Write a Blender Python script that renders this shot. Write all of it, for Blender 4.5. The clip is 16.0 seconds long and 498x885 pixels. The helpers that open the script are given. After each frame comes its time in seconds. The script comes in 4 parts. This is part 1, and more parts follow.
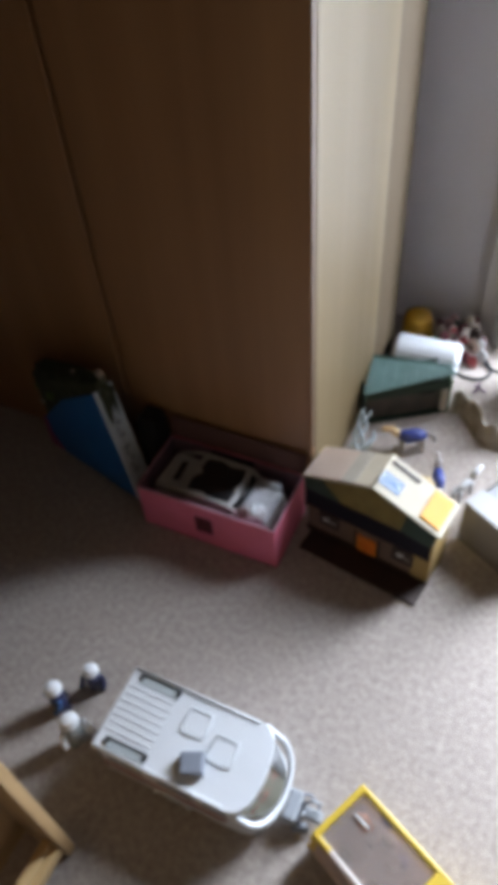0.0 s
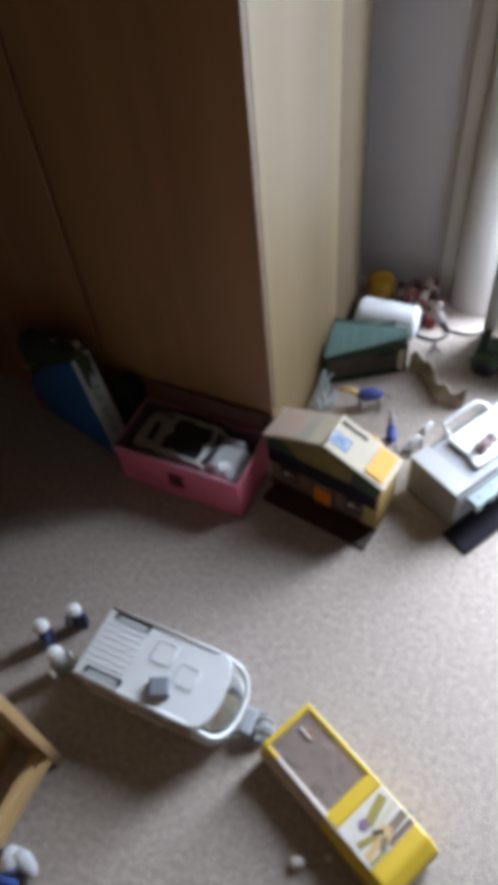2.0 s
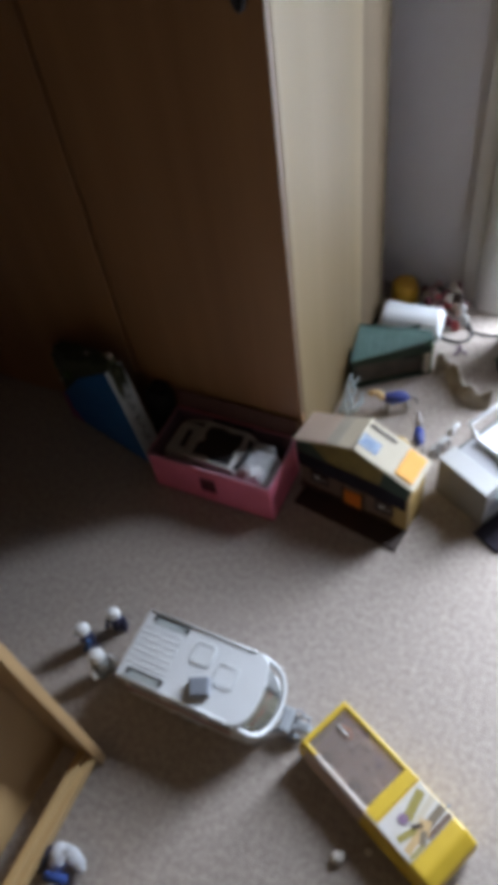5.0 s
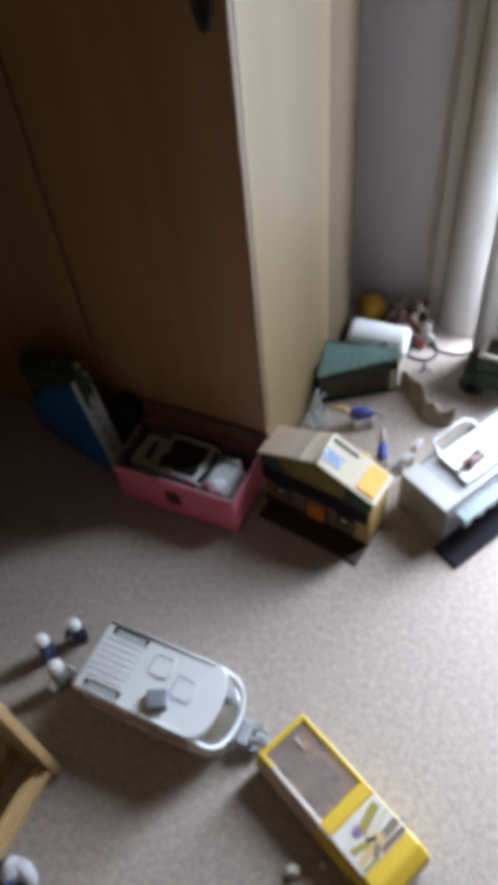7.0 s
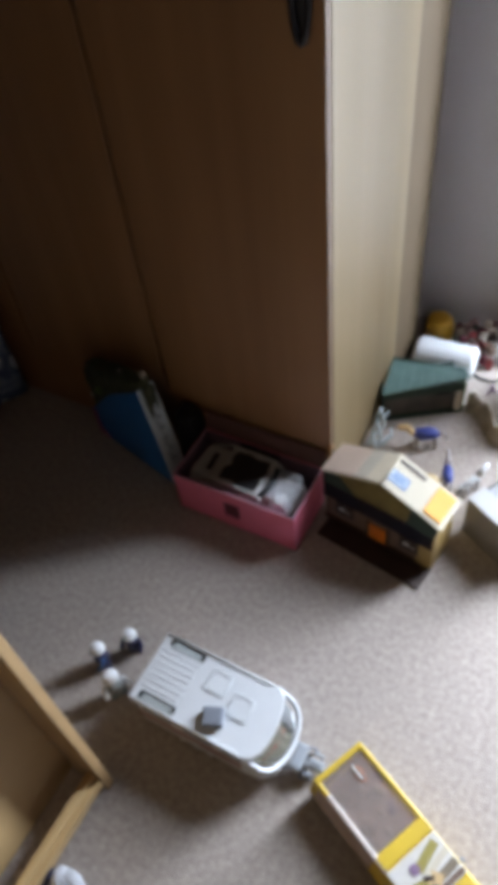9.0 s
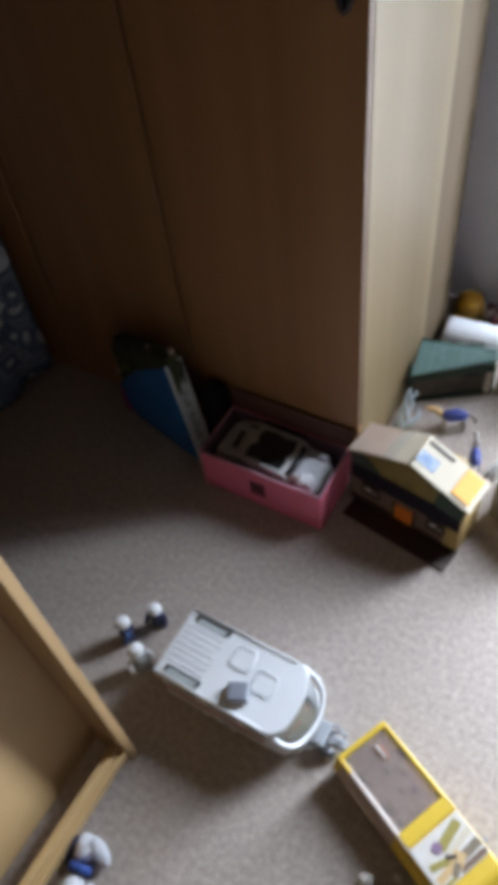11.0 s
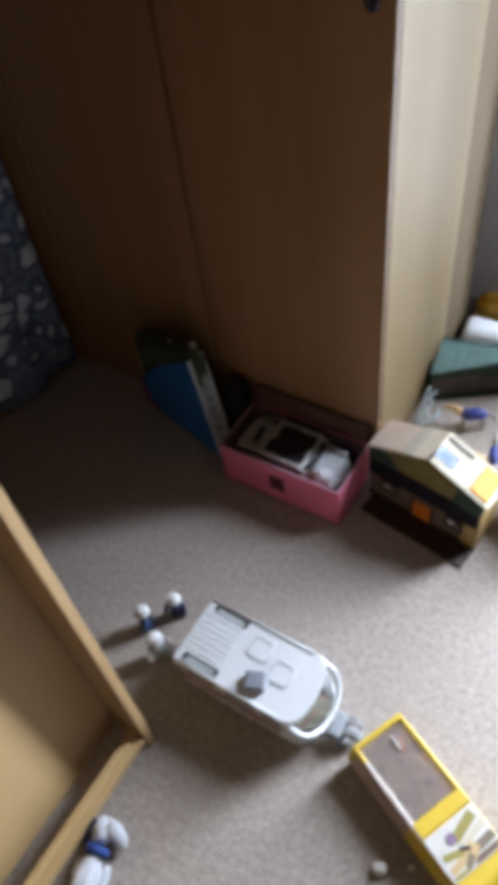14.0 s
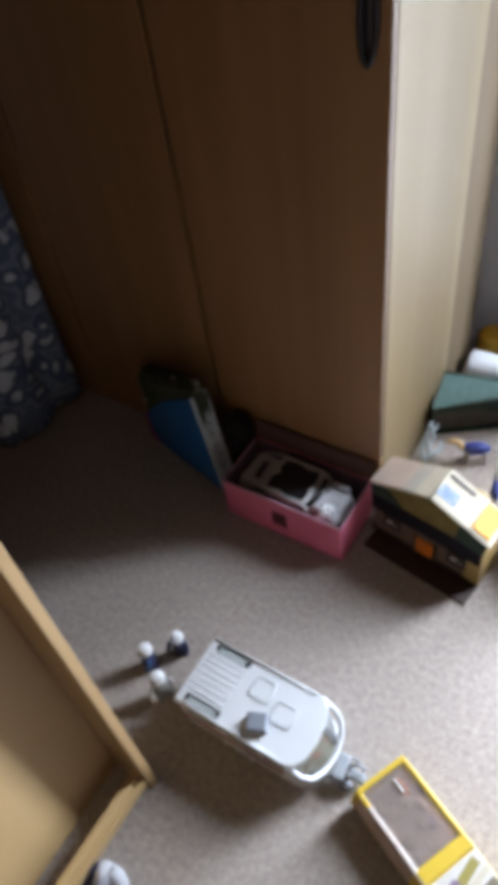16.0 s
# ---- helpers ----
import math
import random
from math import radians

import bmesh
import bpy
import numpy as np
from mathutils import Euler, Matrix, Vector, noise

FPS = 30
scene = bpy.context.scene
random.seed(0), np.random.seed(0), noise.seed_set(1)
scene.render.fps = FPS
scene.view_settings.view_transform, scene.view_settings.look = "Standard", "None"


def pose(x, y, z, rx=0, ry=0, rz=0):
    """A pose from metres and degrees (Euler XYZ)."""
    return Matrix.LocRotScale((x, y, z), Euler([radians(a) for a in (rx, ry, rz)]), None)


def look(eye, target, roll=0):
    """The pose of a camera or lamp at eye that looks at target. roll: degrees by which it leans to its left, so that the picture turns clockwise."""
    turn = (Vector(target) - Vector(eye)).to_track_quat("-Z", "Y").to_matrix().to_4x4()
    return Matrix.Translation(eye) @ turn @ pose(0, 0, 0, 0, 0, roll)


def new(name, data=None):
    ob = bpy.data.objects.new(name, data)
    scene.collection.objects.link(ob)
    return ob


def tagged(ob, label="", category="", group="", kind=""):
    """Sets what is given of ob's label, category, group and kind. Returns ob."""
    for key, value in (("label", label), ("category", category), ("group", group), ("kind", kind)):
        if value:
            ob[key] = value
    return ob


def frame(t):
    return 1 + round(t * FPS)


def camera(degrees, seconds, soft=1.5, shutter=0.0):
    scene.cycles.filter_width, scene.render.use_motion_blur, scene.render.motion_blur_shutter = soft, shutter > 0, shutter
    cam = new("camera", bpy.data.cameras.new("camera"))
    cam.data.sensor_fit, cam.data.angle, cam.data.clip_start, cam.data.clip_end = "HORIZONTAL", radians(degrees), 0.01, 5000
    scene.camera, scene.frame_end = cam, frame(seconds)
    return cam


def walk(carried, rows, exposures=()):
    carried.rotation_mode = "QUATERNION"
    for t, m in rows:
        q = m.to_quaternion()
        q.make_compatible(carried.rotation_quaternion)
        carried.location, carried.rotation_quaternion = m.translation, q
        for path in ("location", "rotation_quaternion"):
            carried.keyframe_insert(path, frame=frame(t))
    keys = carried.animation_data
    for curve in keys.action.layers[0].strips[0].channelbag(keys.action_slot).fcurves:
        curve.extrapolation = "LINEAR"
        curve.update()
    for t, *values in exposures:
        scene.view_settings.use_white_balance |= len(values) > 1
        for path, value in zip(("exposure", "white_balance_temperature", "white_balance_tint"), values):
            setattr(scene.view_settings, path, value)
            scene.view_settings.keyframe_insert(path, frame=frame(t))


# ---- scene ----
cam = camera(38.0, 16.0, soft=9.5, shutter=0.4)
PATH = [
    (0, (0.399, -0.995, 1.401), (-0.265, 0.191, -0.066), -5.4),
    (0.5, (0.469, -1.017, 1.422), (-0.278, 0.109, -0.054), -9.7),
    (1, (0.517, -0.986, 1.444), (-0.221, 0.078, -0.08), -10.4),
    (1.5, (0.542, -0.993, 1.495), (-0.068, 0.082, -0.078), -7.1),
    (2, (0.525, -1.02, 1.536), (-0.108, 0.054, -0.027), -7.1),
    (2.5, (0.527, -1.037, 1.586), (-0.15, 0.152, 0.128), -5.6),
    (3, (0.531, -1.044, 1.598), (-0.141, 0.133, 0.127), -6.2),
    (3.5, (0.516, -1.031, 1.629), (-0.166, 0.145, 0.162), -7.2),
    (4, (0.511, -1.029, 1.566), (-0.17, 0.053, 0.027), -10.4),
    (4.2, (0.528, -1.03, 1.56), (-0.167, 0.032, 0.014), -11.8),
    (6.3, (0.504, -1.082, 1.584), (-0.193, 0.009, 0.06), -6.9),
    (6.5, (0.52, -1.072, 1.582), (-0.198, 0.026, 0.073), -8.1),
    (7, (0.55, -1.049, 1.571), (-0.094, 0.069, 0.043), -7.0),
    (7.5, (0.561, -1.042, 1.579), (-0.07, 0.062, 0.035), -7.9),
    (8, (0.552, -1.047, 1.568), (-0.061, 0.076, 0.031), -6.6),
    (8.5, (0.511, -1.043, 1.601), (-0.197, 0.055, 0.087), -8.1),
    (9, (0.486, -1.047, 1.572), (-0.263, 0.034, 0.065), -8.0),
    (9.5, (0.477, -1.048, 1.576), (-0.309, 0.004, 0.068), -9.3),
    (9.7, (0.473, -1.052, 1.571), (-0.312, -0.032, 0.04), -9.9),
    (11.8, (0.455, -1.073, 1.557), (-0.301, -0.044, 0.018), -7.9),
    (12, (0.45, -1.083, 1.543), (-0.286, -0.081, -0.023), -8.8),
    (12.5, (0.449, -1.106, 1.555), (-0.302, -0.116, -0.013), -6.1),
    (13, (0.42, -1.1, 1.622), (-0.428, 0.019, 0.198), -5.3),
    (13.5, (0.441, -1.119, 1.568), (-0.402, -0.097, 0.07), -8.3),
    (14, (0.472, -1.095, 1.566), (-0.342, -0.087, 0.042), -9.2),
    (14.5, (0.513, -1.039, 1.579), (-0.299, 0.07, 0.127), -8.7),
    (15, (0.458, -1.048, 1.588), (-0.404, -0.033, 0.096), -10.6),
    (15.5, (0.458, -1.063, 1.59), (-0.409, -0.024, 0.117), -9.9),
    (16, (0.472, -1.063, 1.599), (-0.378, -0.03, 0.112), -9.8),
]
EXPOSURES = [(0.0, 0.15), (1.0, 0.0), (1.5, 0.0), (2.5, -0.25), (3.5, -0.25), (4.0, -0.3), (6.5, -0.15), (7.5, -0.07), (8.5, -0.25), (9.0, 0.1), (9.5, 0.1),
             (12.0, 0.05), (12.5, -0.02), (13.0, 0.40), (13.5, 0.31), (14.0, 0.30), (15.0, 0.33), (16.0, 0.34)]
walk(cam, [(t, look(eye, target, roll)) for t, eye, target, roll in PATH], EXPOSURES)

# ---- daylight ----
world = bpy.data.worlds.new("world")
scene.world = world
world.use_nodes = True
sky = world.node_tree.nodes.new("ShaderNodeTexSky")
sky.sky_type, sky.sun_disc = "NISHITA", False
sky.sun_elevation, sky.sun_rotation = radians(42), radians(35)
back = world.node_tree.nodes["Background"]
back.inputs["Strength"].default_value = 0.12
world.node_tree.links.new(sky.outputs[0], back.inputs["Color"])

sun = new("sun", bpy.data.lights.new("sun", "SUN"))
sun.data.energy, sun.data.angle, sun.data.color = 0.5, radians(30), (1.0, 0.96, 0.9)
sun.matrix_world = look((2.2, 3.2, 3.4), (0, 0, 0))

WIN_X0, WIN_X1, WIN_Z0, WIN_Z1 = 0.43, 1.20, 0.10, 2.05
window_lamp = new("window_light", bpy.data.lights.new("window_light", "AREA"))
window_lamp.data.shape, window_lamp.data.size, window_lamp.data.size_y = "RECTANGLE", WIN_X1 - WIN_X0 - 0.1, WIN_Z1 - WIN_Z0 - 0.1
window_lamp.data.energy, window_lamp.data.color = 222.0, (0.73, 0.835, 1.0)
window_lamp.matrix_world = look(((WIN_X0 + WIN_X1) / 2, 0.92, (WIN_Z0 + WIN_Z1) / 2), ((WIN_X0 + WIN_X1) / 2, -1.0, (WIN_Z0 + WIN_Z1) / 2))


# ---- materials ----
def material(name, colour, rough=0.5, second=None, scale=12.0, fine=120.0, bump=0.1, stretch=(1, 1, 1), metal=0.0,
             amount=0.5, fine_amount=0.3, coat=0.0, sheen=0.0, clear=0.0, alpha=1.0, island=False):
    """A principled surface with two sizes of noise in its colour and relief, in object space."""
    m = bpy.data.materials.new(name)
    m.use_nodes = True
    nodes, links = m.node_tree.nodes, m.node_tree.links
    p = nodes["Principled BSDF"]
    second = second or tuple(c * 0.72 for c in colour)
    co = nodes.new("ShaderNodeTexCoord")
    mp = nodes.new("ShaderNodeMapping")
    mp.inputs["Scale"].default_value = stretch
    links.new(co.outputs["Object"], mp.inputs["Vector"])
    big, small = nodes.new("ShaderNodeTexNoise"), nodes.new("ShaderNodeTexNoise")
    for n, s, d in ((big, scale, 4.0), (small, fine, 3.0)):
        n.inputs["Scale"].default_value, n.inputs["Detail"].default_value = s, d
        links.new(mp.outputs[0], n.inputs["Vector"])
    mix = nodes.new("ShaderNodeMix")
    mix.data_type = "RGBA"
    ramp = nodes.new("ShaderNodeMapRange")
    ramp.inputs["From Min"].default_value, ramp.inputs["From Max"].default_value = 0.3, 0.7
    ramp.inputs["To Max"].default_value = amount
    links.new(big.outputs[0], ramp.inputs["Value"])
    add = nodes.new("ShaderNodeMath")
    add.operation, add.use_clamp = "MULTIPLY_ADD", True
    links.new(small.outputs[0], add.inputs[0])
    add.inputs[1].default_value = fine_amount
    links.new(ramp.outputs[0], add.inputs[2])
    links.new(add.outputs[0], mix.inputs["Factor"])
    mix.inputs["A"].default_value, mix.inputs["B"].default_value = (*colour, 1), (*second, 1)
    links.new(mix.outputs["Result"], p.inputs["Base Color"])
    rr = nodes.new("ShaderNodeMapRange")
    rr.inputs["To Min"].default_value, rr.inputs["To Max"].default_value = max(rough - 0.08, 0.02), min(rough + 0.1, 1.0)
    links.new(big.outputs[0], rr.inputs["Value"])
    links.new(rr.outputs[0], p.inputs["Roughness"])
    if bump:
        b = nodes.new("ShaderNodeBump")
        b.inputs["Strength"].default_value, b.inputs["Distance"].default_value = bump, 0.004
        links.new(small.outputs[0], b.inputs["Height"])
        links.new(b.outputs[0], p.inputs["Normal"])
    p.inputs["Metallic"].default_value = metal
    p.inputs["Coat Weight"].default_value = coat
    p.inputs["Sheen Weight"].default_value = sheen
    p.inputs["Transmission Weight"].default_value = clear
    p.inputs["Alpha"].default_value = alpha
    return m


CARPET = material("carpet", (0.545, 0.472, 0.417), 0.95, (0.185, 0.146, 0.120), 78.0, 185.0, 0.4, amount=0.40, fine_amount=0.48, sheen=0.1)
OAK = material("oak_veneer", (0.355, 0.186, 0.080), 0.38, (0.248, 0.117, 0.045), 3.2, 38.0, 0.03, (5, 5, 0.22), amount=0.6, fine_amount=0.25)
OAK.node_tree.nodes["Principled BSDF"].inputs["Specular IOR Level"].default_value = 0.6
# Greyer copy of the oak: the window's glare is put into its colour.
CARCASS = material("oak_window_gloss", (0.172, 0.123, 0.060), 0.52, (0.138, 0.096, 0.043), 2.6, 38.0, 0.02, (5, 5, 0.22), amount=0.22, fine_amount=0.2)
CARCASS.node_tree.nodes["Principled BSDF"].inputs["Specular IOR Level"].default_value = 0.3
OAK_EDGE_SHADE = material("oak_edge_shade", (0.11, 0.061, 0.028), 0.65, (0.085, 0.045, 0.019), 5.0, 40.0, 0.03, (6, 6, 0.3))
OAK_EDGE = material("oak_edge", (0.31, 0.175, 0.08), 0.42, (0.25, 0.135, 0.058), 5.0, 40.0, 0.03, (6, 6, 0.3))
OAK_REAR = material("dark_rear_oak", (0.078, 0.049, 0.0185), 0.8, (0.062, 0.038, 0.014), 5.0, 40.0, 0.03, (6, 6, 0.3), amount=0.4, fine_amount=0.2)
# Unseen walls: very dark and warm, to keep the room's fill light low.
ROOM_WALL = material("low_bounce_wall", (0.034, 0.020, 0.012), 0.9, (0.027, 0.016, 0.009), 3.0, 160.0, 0.12)
PINE = material("pine", (0.57, 0.395, 0.19), 0.4, (0.46, 0.30, 0.136), 5.0, 50.0, 0.05, (7, 0.5, 0.5), amount=0.7)
PINE_UP = material("pine_upright", (0.43, 0.285, 0.14), 0.4, (0.34, 0.21, 0.095), 5.0, 50.0, 0.05, (7, 7, 0.4), amount=0.7)
WALL = material("grey_wall_paint", (0.53, 0.505, 0.515), 0.85, (0.46, 0.435, 0.445), 3.0, 160.0, 0.12, amount=0.5)
CASING = material("off_white_casing", (0.62, 0.60, 0.585), 0.5, (0.54, 0.52, 0.505), 4.0, 90.0, 0.05)
WHITE_PAINT = material("white_paint", (0.82, 0.82, 0.82), 0.45, (0.76, 0.76, 0.76), 4.0, 90.0, 0.05)
# Unseen ceiling, darkened likewise to weaken the bounce.
CEIL = material("low_bounce_ceiling", (0.034, 0.021, 0.013), 0.9, None, 3.0, 120.0, 0.1, amount=0.2)
CURTAIN = material("grey_curtain", (0.53, 0.51, 0.49), 0.9, (0.45, 0.43, 0.415), 8.0, 400.0, 0.2, sheen=0.2)
BLACK = material("black_plastic", (0.012, 0.012, 0.014), 0.4, (0.02, 0.02, 0.022))
HANDLE = material("dark_metal", (0.022, 0.022, 0.030), 0.45, (0.015, 0.015, 0.02), metal=0.2)
HANDLE_IN = material("grip_metal", (0.05, 0.05, 0.055), 0.5, (0.035, 0.035, 0.04), metal=0.3)
VAN_WHITE = material("van_white", (0.70, 0.715, 0.73), 0.4, (0.62, 0.63, 0.64), 20.0, 150.0, 0.04, amount=0.35, fine_amount=0.15)
VAN_RIM_SHADE = material("van_rim_shade", (0.58, 0.60, 0.61), 0.45, (0.50, 0.52, 0.53), 20.0)
VAN_GREY = material("van_grey", (0.42, 0.46, 0.46), 0.45, (0.35, 0.38, 0.38))
SLATE = material("slate_plastic", (0.24, 0.26, 0.30), 0.5, (0.19, 0.205, 0.24), 30.0)
HITCH = material("hitch_grey", (0.38, 0.40, 0.43), 0.5)
STRIPE = material("maroon_stripe", (0.30, 0.10, 0.09), 0.4)
PALE_PINK = material("pale_pink", (0.62, 0.50, 0.46), 0.5)
CREAM = material("cream_seat", (0.74, 0.68, 0.46), 0.5)
RED = material("red_plastic", (0.34, 0.05, 0.05), 0.4)
YELLOW = material("yellow_plastic", (0.68, 0.47, 0.045), 0.4, (0.56, 0.36, 0.03), 15.0, 100.0, 0.03)
BUS_RAIL = material("rail_highlight", (0.56, 0.47, 0.40), 0.3, (0.44, 0.36, 0.30), 30.0)
PRINT_WHITE = material("white_sticker", (0.66, 0.62, 0.57), 0.4, (0.54, 0.50, 0.44), 40.0)
SEAT_TAN = material("pinkish_tan_plastic", (0.46, 0.34, 0.29), 0.5, (0.38, 0.27, 0.22), 25.0)
OLIVE = material("olive_print", (0.33, 0.27, 0.06), 0.5)
GABLE = material("olive_gable", (0.20, 0.145, 0.026), 0.55, (0.115, 0.075, 0.018), 35.0)
BROWN_PRINT = material("brown_print", (0.22, 0.17, 0.11), 0.5)
PURPLE = material("purple_print", (0.24, 0.15, 0.24), 0.5)
CARD_PINK = material("pink_card", (0.72, 0.17, 0.27), 0.6, (0.60, 0.125, 0.18), 14.0, 200.0, 0.08)
CARD_IN = material("lilac_card_shaded_inside", (0.20, 0.125, 0.175), 0.75, (0.13, 0.08, 0.115), 14.0, 200.0, 0.08)
MAROON = material("maroon_dark", (0.10, 0.012, 0.02), 0.7)
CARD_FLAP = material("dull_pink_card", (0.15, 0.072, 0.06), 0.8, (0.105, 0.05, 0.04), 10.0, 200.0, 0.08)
CARD_RIM = material("pale_pink_edge", (0.55, 0.30, 0.36), 0.7, (0.40, 0.16, 0.23), 40.0)
BONNET = material("silvery_white", (0.72, 0.73, 0.75), 0.3, (0.48, 0.48, 0.50), 45.0, amount=0.8)
TOY_CREAM = material("toy_cream", (0.46, 0.445, 0.425), 0.5, (0.26, 0.245, 0.23), 25.0)
ROOF_CREAM = material("cream_roof", (0.48, 0.42, 0.31), 0.6, (0.39, 0.335, 0.24), 16.0, 150.0, 0.08)
ROOF_TAN = material("tan_roof", (0.58, 0.46, 0.37), 0.55, (0.50, 0.38, 0.30), 16.0)
ROOF_PALE = material("brightened_cream_roof", (0.60, 0.53, 0.40), 0.6, (0.50, 0.43, 0.32), 16.0)
ROOF_GREY = material("grey_tan_roof", (0.52, 0.47, 0.38), 0.55)
PRINT_PALE = material("pale_blue_print", (0.42, 0.50, 0.56), 0.5, (0.34, 0.42, 0.50), 30.0)
BLUE_PRINT = material("blue_print", (0.055, 0.13, 0.30), 0.5)
ORANGE = material("orange_plastic", (0.70, 0.33, 0.016), 0.6, (0.58, 0.25, 0.012))
RED_ORANGE = material("red_orange_plastic", (0.72, 0.19, 0.015), 0.4, (0.6, 0.15, 0.012))
HOUSE_YELLOW = material("house_yellow", (0.37, 0.25, 0.085), 0.55, (0.27, 0.175, 0.055), 14.0)
HOUSE_BROWN = material("house_brown", (0.045, 0.022, 0.014), 0.6, (0.028, 0.014, 0.010), 20.0, (140.0))
HOUSE_TAN = material("house_tan", (0.17, 0.105, 0.072), 0.6, (0.12, 0.072, 0.048), 20.0)
BOTTLE_GREEN = material("bottle_green", (0.014, 0.038, 0.021), 0.6, (0.009, 0.025, 0.014), 20.0)
TEAL = material("teal_green", (0.105, 0.20, 0.18), 0.42, (0.065, 0.135, 0.12), 30.0, amount=0.7)
STABLE_IN = material("stable_dim_inside", (0.10, 0.082, 0.066), 0.7, (0.055, 0.047, 0.04), 22.0, amount=0.8)
GREEN = material("grass_green", (0.045, 0.11, 0.035), 0.5)
LIGHT_GREY = material("light_grey_plastic", (0.43, 0.425, 0.415), 0.5, (0.36, 0.355, 0.345), 15.0)
MID_GREY = material("mid_grey_plastic", (0.34, 0.34, 0.35), 0.5, (0.28, 0.28, 0.29), 15.0)
WARM_GREY = material("warm_grey_wall", (0.22, 0.20, 0.18), 0.6, (0.165, 0.148, 0.132), 15.0)
NAVY = material("navy_plastic", (0.025, 0.03, 0.09), 0.45, (0.018, 0.02, 0.06), 20.0)
DARK_BASE = material("dark_base", (0.016, 0.013, 0.020), 0.85, (0.012, 0.010, 0.015), 20.0)
DARK_BASE.node_tree.nodes["Principled BSDF"].inputs["Specular IOR Level"].default_value = 0.15
BALCONY = material("pale_blue_grey", (0.25, 0.31, 0.315), 0.45)
TOY_WHITE = material("toy_white", (0.80, 0.81, 0.82), 0.4, (0.72, 0.73, 0.74), 20.0)
PINKISH = material("pinkish_brown", (0.40, 0.25, 0.24), 0.5, (0.20, 0.12, 0.12), 60.0, amount=0.9)
BLUE_BODY = material("blue_body", (0.035, 0.055, 0.26), 0.45)
TAN_HEAD = material("tan_head", (0.62, 0.42, 0.20), 0.5)
GREY_LEG = material("grey_leg", (0.42, 0.38, 0.36), 0.5)
ICE = material("ice_blue", (0.52, 0.60, 0.64), 0.25, (0.42, 0.50, 0.55), 30.0)
ROCK = material("rock_brown", (0.44, 0.38, 0.31), 0.8, (0.22, 0.18, 0.135), 25.0, 150.0, 0.6, amount=0.9)
ROCK_EDGE = material("rock_pale", (0.60, 0.55, 0.47), 0.8, (0.42, 0.37, 0.30), 25.0, 150.0, 0.4)
BOOK_BLUE = material("blue_cover", (0.012, 0.145, 0.42), 0.45, (0.010, 0.10, 0.32), 8.0)
BOOK_PINK = material("purple_pink_cover", (0.42, 0.09, 0.24), 0.5)
SPINE = material("white_spine", (0.52, 0.58, 0.60), 0.5, (0.40, 0.46, 0.48), 30.0)
DARK_GREEN = material("dark_green_cloth", (0.075, 0.085, 0.042), 0.85, (0.03, 0.036, 0.018), 40.0, 200.0, 0.5, amount=0.9)
BLACK_FILL = material("black_gap_fill", (0.010, 0.009, 0.009), 0.95, (0.006, 0.006, 0.006), 30.0, 300.0, 0.4)
LIME = material("lime_green", (0.10, 0.16, 0.035), 0.5)
PLUSH = material("white_plush", (0.74, 0.76, 0.80), 0.95, (0.62, 0.64, 0.70), 40.0, 420.0, 0.8, sheen=0.5)
PLUSH_NAVY = material("navy_plush", (0.018, 0.016, 0.045), 0.95, None, 40.0, 420.0, 0.8, sheen=0.3)
COLLAR = material("blue_collar", (0.03, 0.07, 0.28), 0.8)
CRUMB = material("pale_foam", (0.70, 0.66, 0.60), 0.8, (0.55, 0.50, 0.45), 60.0)
CUP = material("amber_plastic", (0.58, 0.31, 0.015), 0.45, (0.46, 0.23, 0.012))
SMOKE = material("smoky_clear", (0.80, 0.70, 0.64), 0.12, (0.74, 0.62, 0.55), bump=0.0, clear=0.8)
GLASS = material("window_glass", (1, 1, 1), 0.02, (0.98, 1, 1), bump=0.0, clear=1.0)
AMBER_GLASS = material("pale_clear", (0.86, 0.84, 0.70), 0.1, (0.80, 0.78, 0.62), bump=0.0, clear=0.7)

# Patterned cloth: dark blue with paler blotches in two sizes.
CLOTH = bpy.data.materials.new("blue_patterned_cloth")
CLOTH.use_nodes = True
nt = CLOTH.node_tree
tc, vor, cr, nz = (nt.nodes.new("ShaderNode" + k) for k in ("TexCoord", "TexVoronoi", "ValToRGB", "TexNoise"))
vor.inputs["Scale"].default_value = 15.0
nz.inputs["Scale"].default_value = 9.0
dist = nt.nodes.new("ShaderNodeMix")
dist.data_type = "RGBA"
dist.inputs["Factor"].default_value = 0.12
nt.links.new(tc.outputs["Object"], nz.inputs["Vector"])
nt.links.new(tc.outputs["Object"], dist.inputs["A"])
nt.links.new(nz.outputs["Color"], dist.inputs["B"])
nt.links.new(dist.outputs["Result"], vor.inputs["Vector"])
nt.links.new(vor.outputs["Distance"], cr.inputs["Fac"])
ramp_stops = cr.color_ramp.elements
ramp_stops[0].position, ramp_stops[0].color = 0.26, (0.60, 0.66, 0.74, 1)
ramp_stops[1].position, ramp_stops[1].color = 0.78, (0.11, 0.145, 0.23, 1)
for at, tint in ((0.37, (0.46, 0.52, 0.61, 1)), (0.42, (0.085, 0.12, 0.21, 1)), (0.58, (0.075, 0.11, 0.20, 1)), (0.64, (0.22, 0.27, 0.36, 1))):
    ramp_stops.new(at).color = tint
nt.links.new(cr.outputs[0], nt.nodes["Principled BSDF"].inputs["Base Color"])
nt.nodes["Principled BSDF"].inputs["Roughness"].default_value = 0.9

